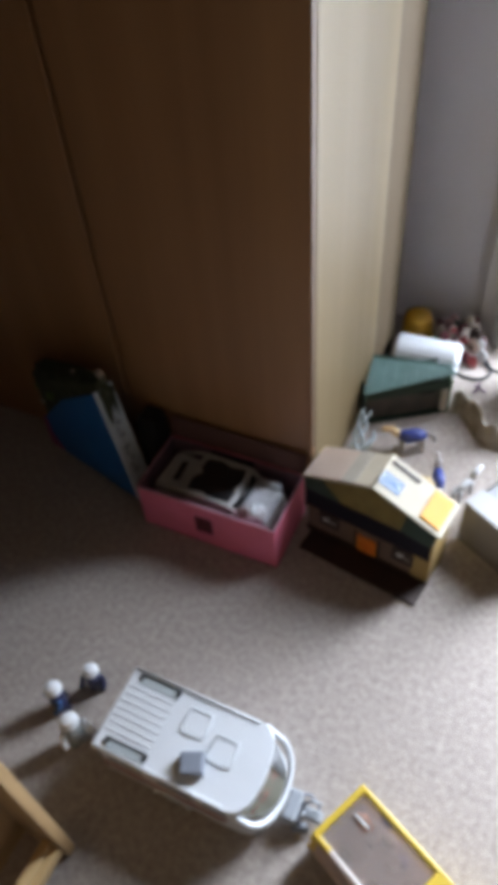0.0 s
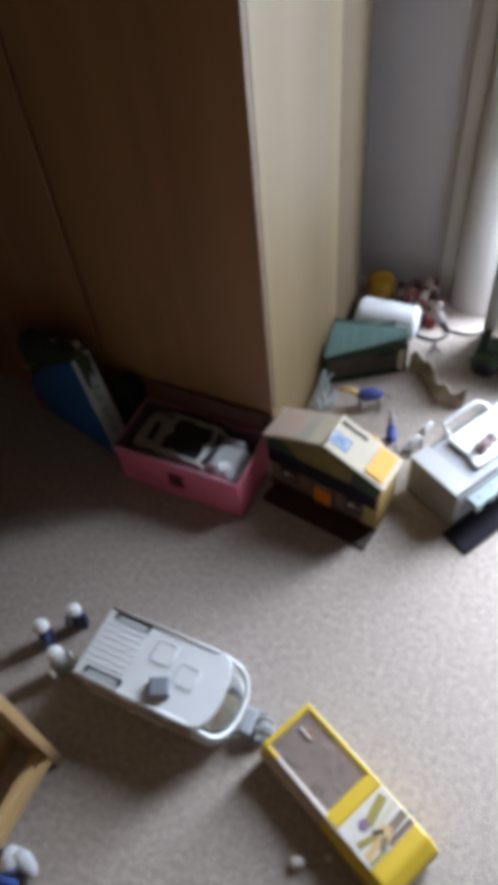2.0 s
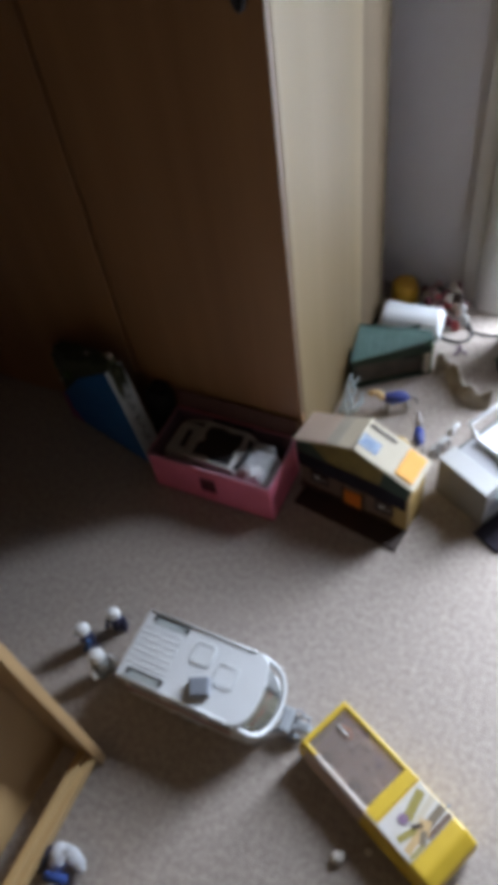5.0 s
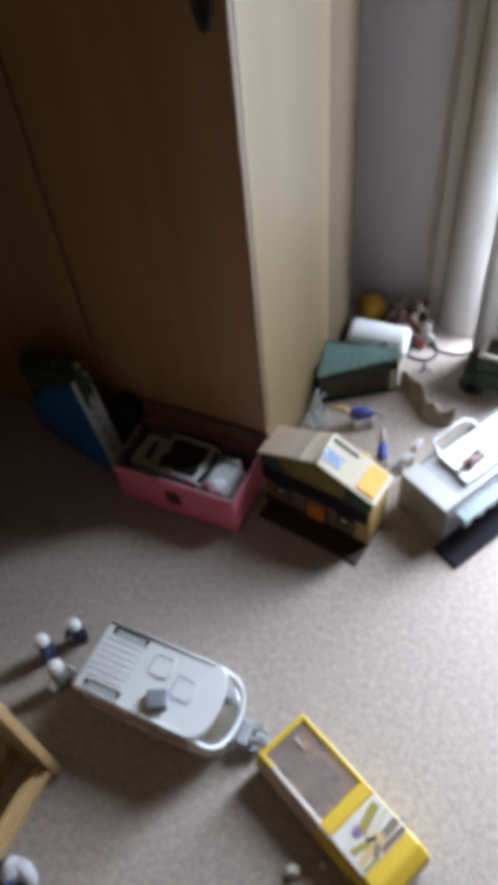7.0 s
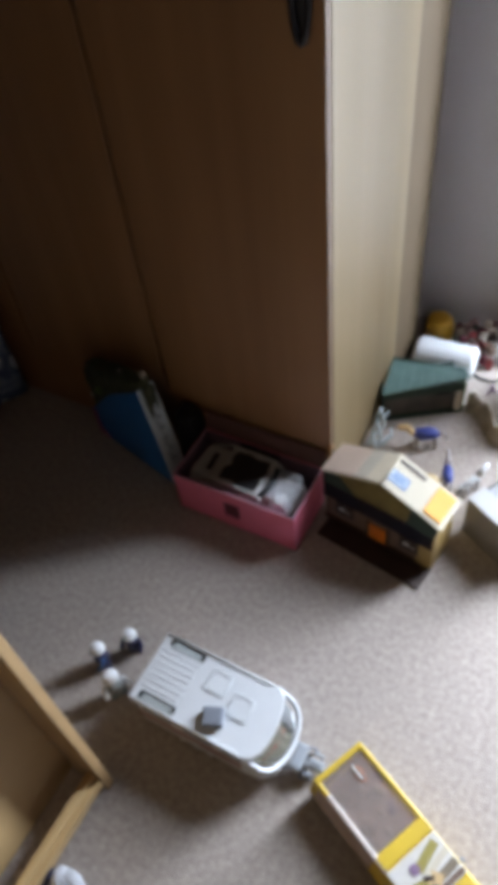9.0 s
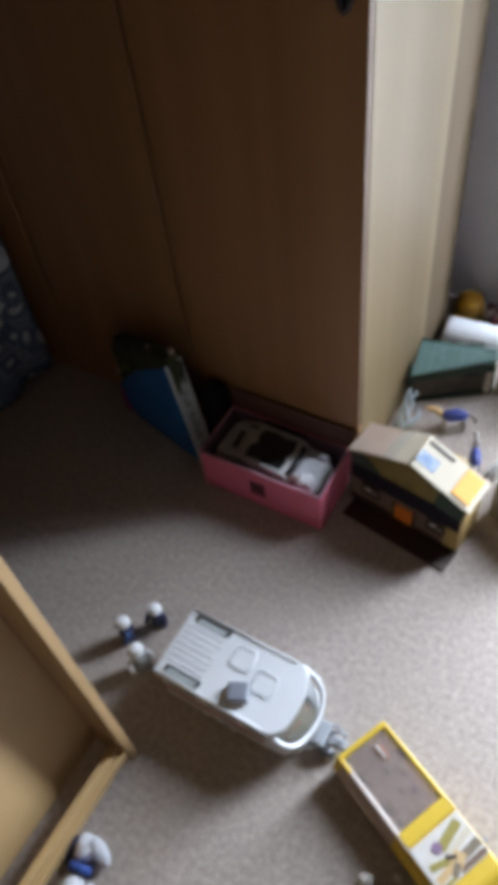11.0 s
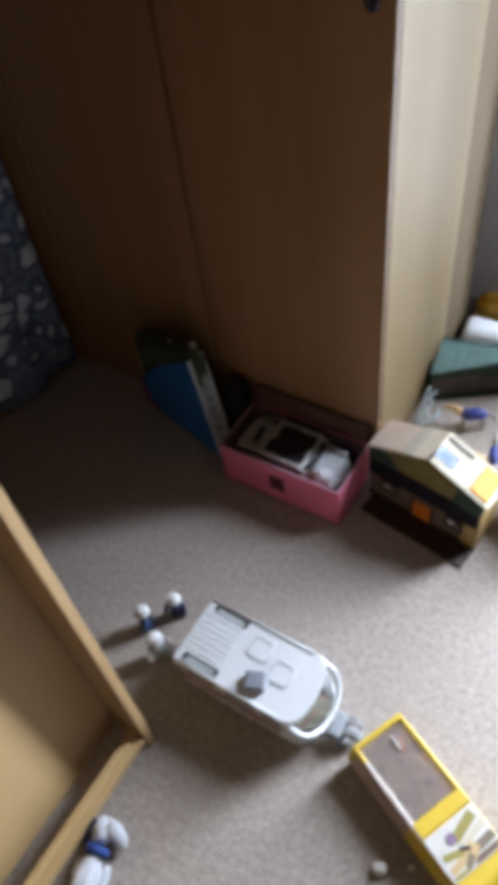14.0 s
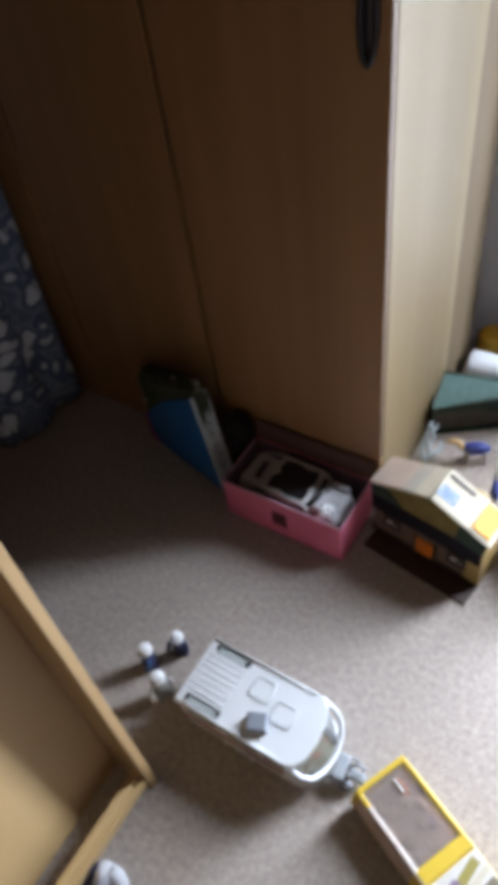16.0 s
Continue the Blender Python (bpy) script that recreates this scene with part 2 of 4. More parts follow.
# The curtain lets some daylight through.
cn = CURTAIN.node_tree
thin, both = cn.nodes.new("ShaderNodeBsdfTranslucent"), cn.nodes.new("ShaderNodeMixShader")
thin.inputs["Color"].default_value = (0.50, 0.48, 0.46, 1)
both.inputs[0].default_value = 0.22
cn.links.new(cn.nodes["Principled BSDF"].outputs[0], both.inputs[1])
cn.links.new(thin.outputs[0], both.inputs[2])
cn.links.new(both.outputs[0], cn.nodes["Material Output"].inputs["Surface"])


# ---- mesh tools ----
def finish(name, bm, mats, parent=None, label="", smooth=False, m=None):
    me = bpy.data.meshes.new(name)
    bmesh.ops.recalc_face_normals(bm, faces=bm.faces[:])
    bm.to_mesh(me)
    bm.free()
    for x in mats if isinstance(mats, (list, tuple)) else [mats]:
        me.materials.append(x)
    if smooth:
        me.polygons.foreach_set("use_smooth", [True] * len(me.polygons))
    ob = new(name, me)
    if m is not None:
        ob.matrix_world = m
    if parent is not None:
        ob.parent = parent
    if label:
        ob["label"] = label
    return ob


def part(name, bm, mats, parent, label="", smooth=False, m=None):
    return finish(name, bm, mats, parent, label, smooth, m)


def thing(name, m, label, category, group=""):
    ob = new(name)
    ob.empty_display_size = 0.02
    ob.matrix_world = m
    return tagged(ob, label, category, group)


def block(lo, hi, bevel=0.0, segs=2, bm=None, m=None, slot=0):
    bm = bm or bmesh.new()
    made = bmesh.ops.create_cube(bm, size=1.0)["verts"]
    c, s = (Vector(lo) + Vector(hi)) / 2, Vector(hi) - Vector(lo)
    for v in made:
        v.co = Vector((v.co.x * s.x, v.co.y * s.y, v.co.z * s.z)) + c
    edges = list({e for v in made for e in v.link_edges})
    faces = list({f for v in made for f in v.link_faces})
    for f in faces:
        f.material_index = slot
    if bevel:
        out = bmesh.ops.bevel(bm, geom=edges, offset=bevel, segments=segs, profile=0.5, affect="EDGES")
        made = list({v for f in out["faces"] for v in f.verts} | {v for v in made if v.is_valid})
        for f in {f for v in made for f in v.link_faces}:
            f.material_index = slot
    if m is not None:
        bmesh.ops.transform(bm, matrix=m, verts=[v for v in made if v.is_valid])
    return bm


def prism(poly, lo, hi, axis="y", bevel=0.0, bm=None, slot=0):
    """A polygon in the other two axes, pushed from lo to hi along the axis."""
    bm = bm or bmesh.new()
    at = {"x": lambda a, b, c: (c, a, b), "y": lambda a, b, c: (a, c, b), "z": lambda a, b, c: (a, b, c)}[axis]
    v0 = [bm.verts.new(at(a, b, lo)) for a, b in poly]
    v1 = [bm.verts.new(at(a, b, hi)) for a, b in poly]
    n = len(poly)
    fs = [bm.faces.new(v0), bm.faces.new(v1[::-1])]
    fs += [bm.faces.new((v0[i], v1[i], v1[(i + 1) % n], v0[(i + 1) % n])) for i in range(n)]
    for f in fs:
        f.material_index = slot
    if bevel:
        es = list({e for f in fs for e in f.edges})
        bmesh.ops.bevel(bm, geom=es, offset=bevel, segments=2, profile=0.5, affect="EDGES")
    return bm


def tube(points, radius, sides=10, bm=None, slot=0, closed=False):
    bm = bm or bmesh.new()
    pts = [Vector(p) for p in points]
    rad = radius if isinstance(radius, (list, tuple)) else [radius] * len(pts)
    rings, side = [], None
    for i, p in enumerate(pts):
        a, b = pts[max(i - 1, 0)], pts[min(i + 1, len(pts) - 1)]
        if closed:
            a, b = pts[i - 1], pts[(i + 1) % len(pts)]
        d = (b - a).normalized()
        if side is None:
            side = d.orthogonal().normalized()
        side = (side - d * side.dot(d)).normalized()
        up = d.cross(side)
        rings.append([bm.verts.new(p + rad[i] * (side * math.cos(k * math.tau / sides) + up * math.sin(k * math.tau / sides))) for k in range(sides)])
    fs = []
    for i in range(len(rings) if closed else len(rings) - 1):
        r, s = rings[i], rings[(i + 1) % len(rings)]
        fs += [bm.faces.new((r[k], r[(k + 1) % sides], s[(k + 1) % sides], s[k])) for k in range(sides)]
    if not closed:
        fs += [bm.faces.new(rings[0][::-1]), bm.faces.new(rings[-1])]
    for f in fs:
        f.material_index = slot
    return bm


def lathe(profile, sides=20, bm=None, m=None, slot=0):
    bm = bm or bmesh.new()
    rings = [[bm.verts.new((r * math.cos(k * math.tau / sides), r * math.sin(k * math.tau / sides), z)) for k in range(sides)] for r, z in profile]
    fs = []
    for r, s in zip(rings, rings[1:]):
        fs += [bm.faces.new((r[k], r[(k + 1) % sides], s[(k + 1) % sides], s[k])) for k in range(sides)]
    fs += [bm.faces.new(rings[0][::-1]), bm.faces.new(rings[-1])]
    for f in fs:
        f.material_index = slot
    if m is not None:
        bmesh.ops.transform(bm, matrix=m, verts=[v for r in rings for v in r])
    return bm


def blob(centre, size, bm=None, rough=0.0, sub=3, slot=0, m=None):
    bm = bm or bmesh.new()
    made = bmesh.ops.create_icosphere(bm, subdivisions=sub, radius=1.0)["verts"]
    for v in made:
        d = 1 + rough * noise.noise(v.co * 2.3 + Vector(centre) * 31)
        v.co = Vector((v.co.x * size[0], v.co.y * size[1], v.co.z * size[2])) * d
    if m is not None:
        bmesh.ops.transform(bm, matrix=m, verts=made)
    for v in made:
        v.co += Vector(centre)
    for f in {f for v in made for f in v.link_faces}:
        f.material_index = slot
    return bm


def pose2(x, y, z=0.0, rz=0.0):
    return pose(x, y, z, 0, 0, rz)


# ---- the room ----
def slab(name, lo, hi, mat, label):
    return tagged(finish(name, block(lo, hi), mat), label, name.split("_")[0], kind="structure")


X0, X1, Y0, Y1, H = -2.4, 2.6, -2.9, 0.80, 2.4
slab("floor", (X0 - 0.2, Y0 - 0.2, -0.1), (X1 + 0.2, Y1 + 0.2, 0.0), CARPET, "beige speckled short-pile carpet over the whole floor")
slab("ceiling", (X0 - 0.2, Y0 - 0.2, H), (X1 + 0.2, Y1 + 0.2, H + 0.1), CEIL, "unseen ceiling, dark brown to cut bounce light")
wall = tagged(finish("wall_north", block((X0 - 0.2, Y1, 0), (WIN_X0, Y1 + 0.2, H)), WALL), "grey painted wall beside the window", "wall", kind="structure")
bm = block((WIN_X1, Y1, 0), (X1 + 0.2, Y1 + 0.2, H))
block((WIN_X0, Y1, WIN_Z1), (WIN_X1, Y1 + 0.2, H), bm=bm)
block((WIN_X0, Y1, 0), (WIN_X1, Y1 + 0.2, WIN_Z0), bm=bm)
tagged(finish("wall_north_window", bm, WALL), "grey painted wall round the tall window", "wall", kind="structure")
# These three walls stay out of view; their dark colour limits fill.
slab("wall_south", (X0 - 0.2, Y0 - 0.2, 0), (X1 + 0.2, Y0, H), ROOM_WALL, "unseen wall behind, dark brown to cut bounce light")
slab("wall_west", (X0 - 0.2, Y0, 0), (X0, Y1, H), ROOM_WALL, "unseen side wall, dark brown to cut bounce light")
slab("wall_east", (X1, Y0, 0), (X1 + 0.2, Y1, H), ROOM_WALL, "unseen side wall, dark brown to cut bounce light")

window = thing("window_1", pose(0, 0, 0), "tall white-framed window with two panes", "window")
window["kind"] = "structure"
for name, lo, hi in (("frame_side", (WIN_X0, 0.94, WIN_Z0), (WIN_X0 + 0.05, 0.99, WIN_Z1)), ("frame_side", (WIN_X1 - 0.05, 0.94, WIN_Z0), (WIN_X1, 0.99, WIN_Z1)),
                     ("frame_bottom", (WIN_X0 + 0.05, 0.94, WIN_Z0), (WIN_X1 - 0.05, 0.99, WIN_Z0 + 0.05)), ("frame_top", (WIN_X0 + 0.05, 0.94, WIN_Z1 - 0.05), (WIN_X1 - 0.05, 0.99, WIN_Z1)),
                     ("mullion", (0.79, 0.94, WIN_Z0 + 0.05), (0.84, 0.99, WIN_Z1 - 0.05))):
    part(name, block(lo, hi, 0.004), WHITE_PAINT, window)
for a, b in ((WIN_X0 + 0.05, 0.79), (0.84, WIN_X1 - 0.05)):
    pane = part("pane", block((a, 0.96, WIN_Z0 + 0.05), (b, 0.966, WIN_Z1 - 0.05)), GLASS, window, "clear glass pane")
    pane.visible_shadow = False

# White casing beside the window: a flat board, a rounded bead and a second board.
casing = thing("trim", pose(0, 0, 0), "off-white painted window casing against the grey wall", "trim")
casing["kind"] = "structure"
part("casing_board", prism([(0.205, 0.80), (0.207, 0.784), (0.236, 0.780), (0.246, 0.776), (0.248, 0.80)], 0.0, H, "z"), CASING, casing)
bm = prism([(0.2485, 0.80)] + [(0.335 - 0.0855 * math.cos(math.pi * i / 14), 0.777 - 0.041 * math.sin(math.pi * i / 14) ** 0.9) for i in range(15)] + [(0.4205, 0.80)], 0.0, H, "z")
part("casing_return", bm, CASING, casing)


def drape(name, line, z0, z1, folds, depth, mat, label, seed, sway=0.012):
    """Hanging cloth in folds along a line on the floor plan, as a closed thin sheet."""
    line = [Vector(p) for p in line]
    runs = [(b - a).length for a, b in zip(line, line[1:])]
    rnd = random.Random(seed)
    nx, nz = folds * 10, 26
    ph = [rnd.uniform(-0.5, 0.5) for _ in range(folds + 1)]
    bm = bmesh.new()
    grid = []
    for side in (0, 1):
        sheet = []
        for j in range(nz + 1):
            v = j / nz
            row = []
            for i in range(nx + 1):
                u = i / nx
                k = u * folds
                a = math.sin(math.tau * (k + 0.18 * ph[int(min(k, folds))] * v)) * depth * (0.75 + 0.35 * noise.noise(Vector((k, v * 1.5, seed))))
                left, n = u * sum(runs), 0
                while n < len(runs) - 1 and left > runs[n]:
                    left, n = left - runs[n], n + 1
                d = (line[n + 1] - line[n]).normalized()
                p = line[n] + d * (left + sway * noise.noise(Vector((u * 2, v * 2.2, seed + 7)))) + Vector((-d.y, d.x)) * (a + (0.004 if side else 0.0))
                pz = z0 + (z1 - z0) * v + (0.012 * noise.noise(Vector((k * 0.8, 3.1, seed))) if j == 0 else 0)
                row.append(bm.verts.new((p.x, p.y, pz)))
            sheet.append(row)
        grid.append(sheet)
    a, b = grid
    for s in grid:
        for j in range(nz):
            for i in range(nx):
                bm.faces.new((s[j][i], s[j][i + 1], s[j + 1][i + 1], s[j + 1][i]))
    rim = [(0, i) for i in range(nx + 1)] + [(j, nx) for j in range(1, nz + 1)] + [(nz, i) for i in range(nx - 1, -1, -1)] + [(j, 0) for j in range(nz - 1, 0, -1)]
    for (j, i), (l, k) in zip(rim, rim[1:] + rim[:1]):
        bm.faces.new((a[j][i], a[l][k], b[l][k], b[j][i]))
    return tagged(finish(name, bm, mat, smooth=True), label, "curtain")


drape("curtain", [(0.378, 0.655), (0.64, 0.655)], 0.0, 2.25, 3, 0.018, CURTAIN, "grey cloth curtain hanging in folds beside the window", 3)
drape("bed_curtain", [(-1.030, -0.030), (-1.042, -0.14), (-1.040, -0.255), (-1.075, -0.30), (-1.16, -0.345), (-1.45, -0.42)], 0.035, 1.45, 5, 0.014, CLOTH, "dark blue patterned cloth hanging to the carpet", 5)

# ---- wardrobe ----
wardrobe = thing("wardrobe", pose(0, 0, 0), "tall light oak wardrobe with flat doors and a dark oval handle", "wardrobe")
WD, WH, DW = 0.648, 2.05, 0.478
part("side_panel", block((-0.018, 0.0195, 0.0), (0.0, 0.438, WH), 0.0012), CARCASS, wardrobe, "oak side panel with the window's gloss in its colour")
# Rear part: darker and browner than the front panel, 6 mm back.
part("rear_side_panel", block((-0.024, 0.439, 0.0), (-0.006, WD, WH), 0.0012), OAK_REAR, wardrobe, "darker matt rear side panel, set back")
part("side_panel", block((-3 * DW - 0.018, 0.004, 0.0), (-3 * DW, WD, WH), 0.0012), CARCASS, wardrobe)
part("top", block((-3 * DW, 0.02, WH - 0.02), (-0.018, WD, WH)), OAK, wardrobe)
part("back", block((-3 * DW, WD - 0.008, 0.05), (-0.018, WD, WH - 0.02)), OAK, wardrobe)
part("plinth", block((-3 * DW, 0.004, 0.0), (-0.001, 0.0185, 0.203), 0.001), OAK, wardrobe)
part("floor_board", block((-3 * DW, 0.020, 0.19), (-0.018, WD - 0.008, 0.208)), OAK_EDGE, wardrobe)
for k in range(3):
    door = part("door", block((-(k + 1) * DW + 0.006, 0.0, 0.206), (-k * DW - (0.003 if k == 0 else 0.006), 0.0185, WH - 0.004), 0.0008), OAK, wardrobe)
    if k == 0:
        # Strip of darkened oak, added to take the light off the door's edge.
        part("edge_shade", block((-0.0029, 0.0006, 0.207), (-0.001, 0.0182, WH - 0.005), 0.0004), OAK_EDGE_SHADE, door, "brown strip added so the door edge looks less lit")
        # shallow oval bow: a dark rim with a slightly sunk grip
        bm = bmesh.new()
        n = 20
        tube([(-0.037 + 0.012 * math.cos(math.tau * i / n), -0.005 - 0.008 * abs(math.cos(math.tau * i / n * 0.5 + math.pi / 2)), 1.206 + 0.070 * math.sin(math.tau * i / n)) for i in range(n)],
             0.0055, 8, bm, closed=True)
        handle = part("handle", bm, HANDLE, door, "dark oval handle", True)
        part("grip", blob((-0.037, -0.002, 1.206), (0.012, 0.007, 0.068), sub=3), HANDLE_IN, handle, "grey sunk grip", True)

# ---- framed cabinet side beside the camera ----
cabinet = thing("cabinet", pose2(-0.105, -0.854), "light pine cabinet side with a recessed panel", "cabinet")
part("post", block((-0.100, -0.020, 0.0), (0.0, 0.0, 1.25), 0.002), PINE_UP, cabinet)
part("panel", block((-0.098, -0.95, 0.030), (-0.086, -0.0205, 1.25)), PINE, cabinet)
part("bottom_rail", block((-0.024, -0.95, 0.030), (-0.003, -0.0205, 0.060), 0.002), PINE, cabinet)
part("rail_lip", block((-0.034, -0.95, 0.0605), (-0.016, -0.0205, 0.074), 0.003), PINE, cabinet)
part("post", block((-0.100, -0.97, 0.0), (0.0, -0.951, 1.25), 0.002), PINE_UP, cabinet)
part("top", block((-0.40, -0.97, 1.251), (0.0, 0.0, 1.27), 0.002), PINE, cabinet)
part("far_side", block((-0.40, -0.97, 0.0), (-0.382, 0.0, 1.25)), PINE_UP, cabinet)


# ---- toys ----
def caravan():
    c = thing("toy_caravan", pose2(0.03, -0.646), "white plastic toy caravan with ribbed roof and grey towbar", "toy caravan")
    w = 0.074
    lower = [(-0.150, -w), (0.105, -w)] + [(0.105 + 0.064 * math.sin(a) ** 0.5, -w * math.cos(a)) for a in [math.pi * (i + 1) / 16 for i in range(15)]] + [(0.105, w), (-0.150, w)]
    part("body", prism(lower, 0.018, 0.068, "z", 0.004), VAN_WHITE, c)
    part("upper_body", block((-0.150, -w, 0.0685), (0.112, w, 0.1218), 0.003), VAN_WHITE, c)
    for s in (-1, 1):
        y = s * (w + 0.001)
        part("stripe", block((-0.146, min(y, y + s * 0.002), 0.050), (0.10, max(y, y + s * 0.002), 0.062)), STRIPE, c, "maroon side stripe")
        part("band", block((-0.146, min(y, y + s * 0.002), 0.070), (0.106, max(y, y + s * 0.002), 0.082)), PALE_PINK, c)
        for a, b in ((-0.13, -0.06), (-0.03, 0.04), (0.06, 0.105)):
            part("side_window", block((a, min(y, y + s * 0.0015), 0.086), (b, max(y, y + s * 0.0015), 0.114), 0.0006), SLATE, c, "dark tinted window")
        part("wheel_arch", tube([(-0.046, s * 0.0755, 0.022), (-0.036, s * 0.0765, 0.046), (-0.010, s * 0.077, 0.056), (0.016, s * 0.0765, 0.046), (0.026, s * 0.0755, 0.022)], 0.004, 8), VAN_WHITE, c, "white wheel arch", True)
        wheel = part("wheel", lathe([(0.004, -0.008), (0.020, -0.009), (0.024, -0.006), (0.024, 0.006), (0.020, 0.009), (0.004, 0.008)], 20, m=pose(-0.01, s * 0.066, 0.024, 90)), BLACK, c, "black wheel", True)
        part("rim", lathe([(0.002, -0.010), (0.012, -0.010), (0.012, 0.010), (0.002, 0.010)], 16, m=pose(-0.01, s * 0.0665, 0.024, 90)), VAN_GREY, wheel)
    # roof shell with raised edge, ribs, hatches and side vents
    plan = [(-0.158, -0.080), (0.102, -0.080)] + [(0.102 + 0.044 * math.sin(a) ** 0.6, -0.080 * math.cos(a)) for a in [math.pi * (i + 1) / 16 for i in range(15)]] + [(0.102, 0.080), (-0.158, 0.080)]
    roof = part("roof", prism(plan, 0.122, 0.134, "z", 0.004), VAN_WHITE, c)
    for s in (-1, 1):
        part("roof_rail", tube([(-0.152, s * 0.0765, 0.1345), (0.0, s * 0.0765, 0.1355), (0.10, s * 0.0765, 0.1345)], 0.0028, 8), VAN_WHITE, roof, smooth=True)
        vent = part("vent", block((-0.135, s * 0.062 - 0.010, 0.1335), (-0.053, s * 0.062 + 0.010, 0.1350), 0.0006), VAN_GREY, roof, "grey recessed vent")
        for x in (-0.134, -0.056):
            part("latch", block((x - 0.003, s * 0.062 - 0.004, 0.1350), (x + 0.004, s * 0.062 + 0.0095, 0.1385), 0.001), BLACK, vent, "black latch")
        part("slot", block((-0.130, s * 0.062 + 0.0065, 0.1350), (-0.060, s * 0.062 + 0.0095, 0.1368), 0.0005), BLACK, vent, "black slot")
    for k in range(7):
        y = -0.042 + k * 0.014
        part("rib", tube([(-0.148, y, 0.1330), (-0.146, y, 0.1340), (-0.058, y, 0.1340), (-0.056, y, 0.1330)], 0.0016, 6), VAN_WHITE, roof, smooth=True)
    for x, y in ((-0.002, 0.029), (0.062, 0.004)):
        hatch = part("hatch", block((x - 0.024, y - 0.024, 0.1335), (x + 0.024, y + 0.024, 0.1348), 0.0006), VAN_WHITE, roof)
        ring = [(x + sx * (0.0225 - q), y + sy * (0.0225 - p), 0.1349) for sx, sy, q, p in ((-1, -1, 0, 0.005), (-1, 1, 0, 0.005), (-1, 1, 0.005, 0), (1, 1, 0.005, 0),
                (1, 1, 0, 0.005), (1, -1, 0, 0.005), (1, -1, 0.005, 0), (-1, -1, 0.005, 0))]
        # Duller white rim: the recess's edge shading is put into its colour.
        part("hatch_rim", tube(ring, 0.0019, 8, closed=True), VAN_RIM_SHADE, hatch, smooth=True)
        part("hatch_pane", block((x - 0.019, y - 0.019, 0.1347), (x + 0.019, y + 0.019, 0.1352), 0.0004), VAN_WHITE, hatch)
    part("aerial_box", block((-0.0215, -0.020, 0.0), (0.0215, 0.020, 0.019), 0.005, 3, m=pose(0.026, -0.037, 0.1345, 0, 0, 24)), SLATE, roof, "slate grey roof box")
    # sloping front: white arch, clear window, seats inside
    arch = []
    for i in range(13):
        a = math.pi * i / 12
        arch.append((0.112 + 0.066 * math.sin(a) ** 0.5, -0.077 * math.cos(a), 0.128 - 0.056 * math.sin(a) ** 0.6))
    part("front_arch", tube(arch, 0.0060, 10), VAN_WHITE, c, smooth=True)
    bm = bmesh.new()
    top = [bm.verts.new((0.100 + 0.034 * math.sin(math.pi * i / 12) ** 0.55, -0.070 + 0.140 * i / 12, 0.124)) for i in range(13)]
    mid = [bm.verts.new((0.112 + 0.062 * math.sin(math.pi * i / 12) ** 0.5, -0.072 + 0.144 * i / 12, 0.122 - 0.048 * math.sin(math.pi * i / 12) ** 0.6)) for i in range(13)]
    for i in range(12):
        bm.faces.new((top[i], top[i + 1], mid[i + 1], mid[i]))
    bmesh.ops.solidify(bm, geom=bm.faces[:], thickness=0.002)
    part("front_window", bm, AMBER_GLASS, c, "clear curved front window", True)
    bm = bmesh.new()
    top = [bm.verts.new((0.106 + 0.034 * math.sin(math.pi * i / 12) ** 0.55, -0.070 + 0.140 * i / 12, 0.1262)) for i in range(8, 13)]
    mid = [bm.verts.new((0.113 + 0.063 * math.sin(math.pi * i / 12) ** 0.5, -0.072 + 0.144 * i / 12, 0.1245 - 0.048 * math.sin(math.pi * i / 12) ** 0.6)) for i in range(8, 13)]
    for i in range(4):
        bm.faces.new((top[i], top[i + 1], mid[i + 1], mid[i]))
    bmesh.ops.solidify(bm, geom=bm.faces[:], thickness=0.002)
    part("front_panel", bm, VAN_WHITE, c, "white front panel beside the window", True)
    part("bench", block((0.116, -0.055, 0.072), (0.148, 0.040, 0.098), 0.004), CREAM, c, "cream seat behind the window")
    part("shelf_edge", tube([(0.142, -0.056, 0.100), (0.152, -0.02, 0.0975), (0.153, 0.02, 0.097)], 0.0022, 6), RED, c, "red trim line", True)
    for s in (-1, 1):
        part("towbar", tube([(0.165, s * 0.032, 0.026), (0.205, s * 0.010, 0.024), (0.232, 0.004, 0.022)], 0.0045, 8), HITCH, c, "grey towbar", True)
    part("coupling", block((0.212, -0.006, 0.014), (0.246, 0.014, 0.030), 0.004), HITCH, c)
    part("jockey_wheel", lathe([(0.003, -0.004), (0.011, -0.004), (0.011, 0.004), (0.003, 0.004)], 14, m=pose(0.205, 0.001, 0.0115, 90)), HITCH, c, smooth=True)
    part("gas_box", block((0.180, -0.028, 0.020), (0.206, 0.028, 0.046), 0.006), HITCH, c)
    part("stand_wheel", lathe([(0.003, -0.005), (0.014, -0.006), (0.016, 0.0), (0.014, 0.006), (0.003, 0.005)], 14, m=pose(0.214, -0.022, 0.016, 90, 0, 20)), SLATE, c, "dark grey stand wheel", True)
    part("stand_post", tube([(0.214, -0.016, 0.018), (0.213, -0.014, 0.052), (0.218, -0.006, 0.056)], 0.004, 8), HITCH, c, smooth=True)
    part("brake_lever", tube([(0.206, 0.010, 0.034), (0.222, 0.018, 0.046), (0.240, 0.020, 0.044)], 0.0034, 8), HITCH, c, smooth=True)
    part("cable_loop", tube([(0.196, 0.020, 0.044), (0.214, 0.030, 0.036), (0.232, 0.024, 0.020), (0.240, 0.006, 0.018)], 0.0026, 8), SLATE, c, smooth=True)


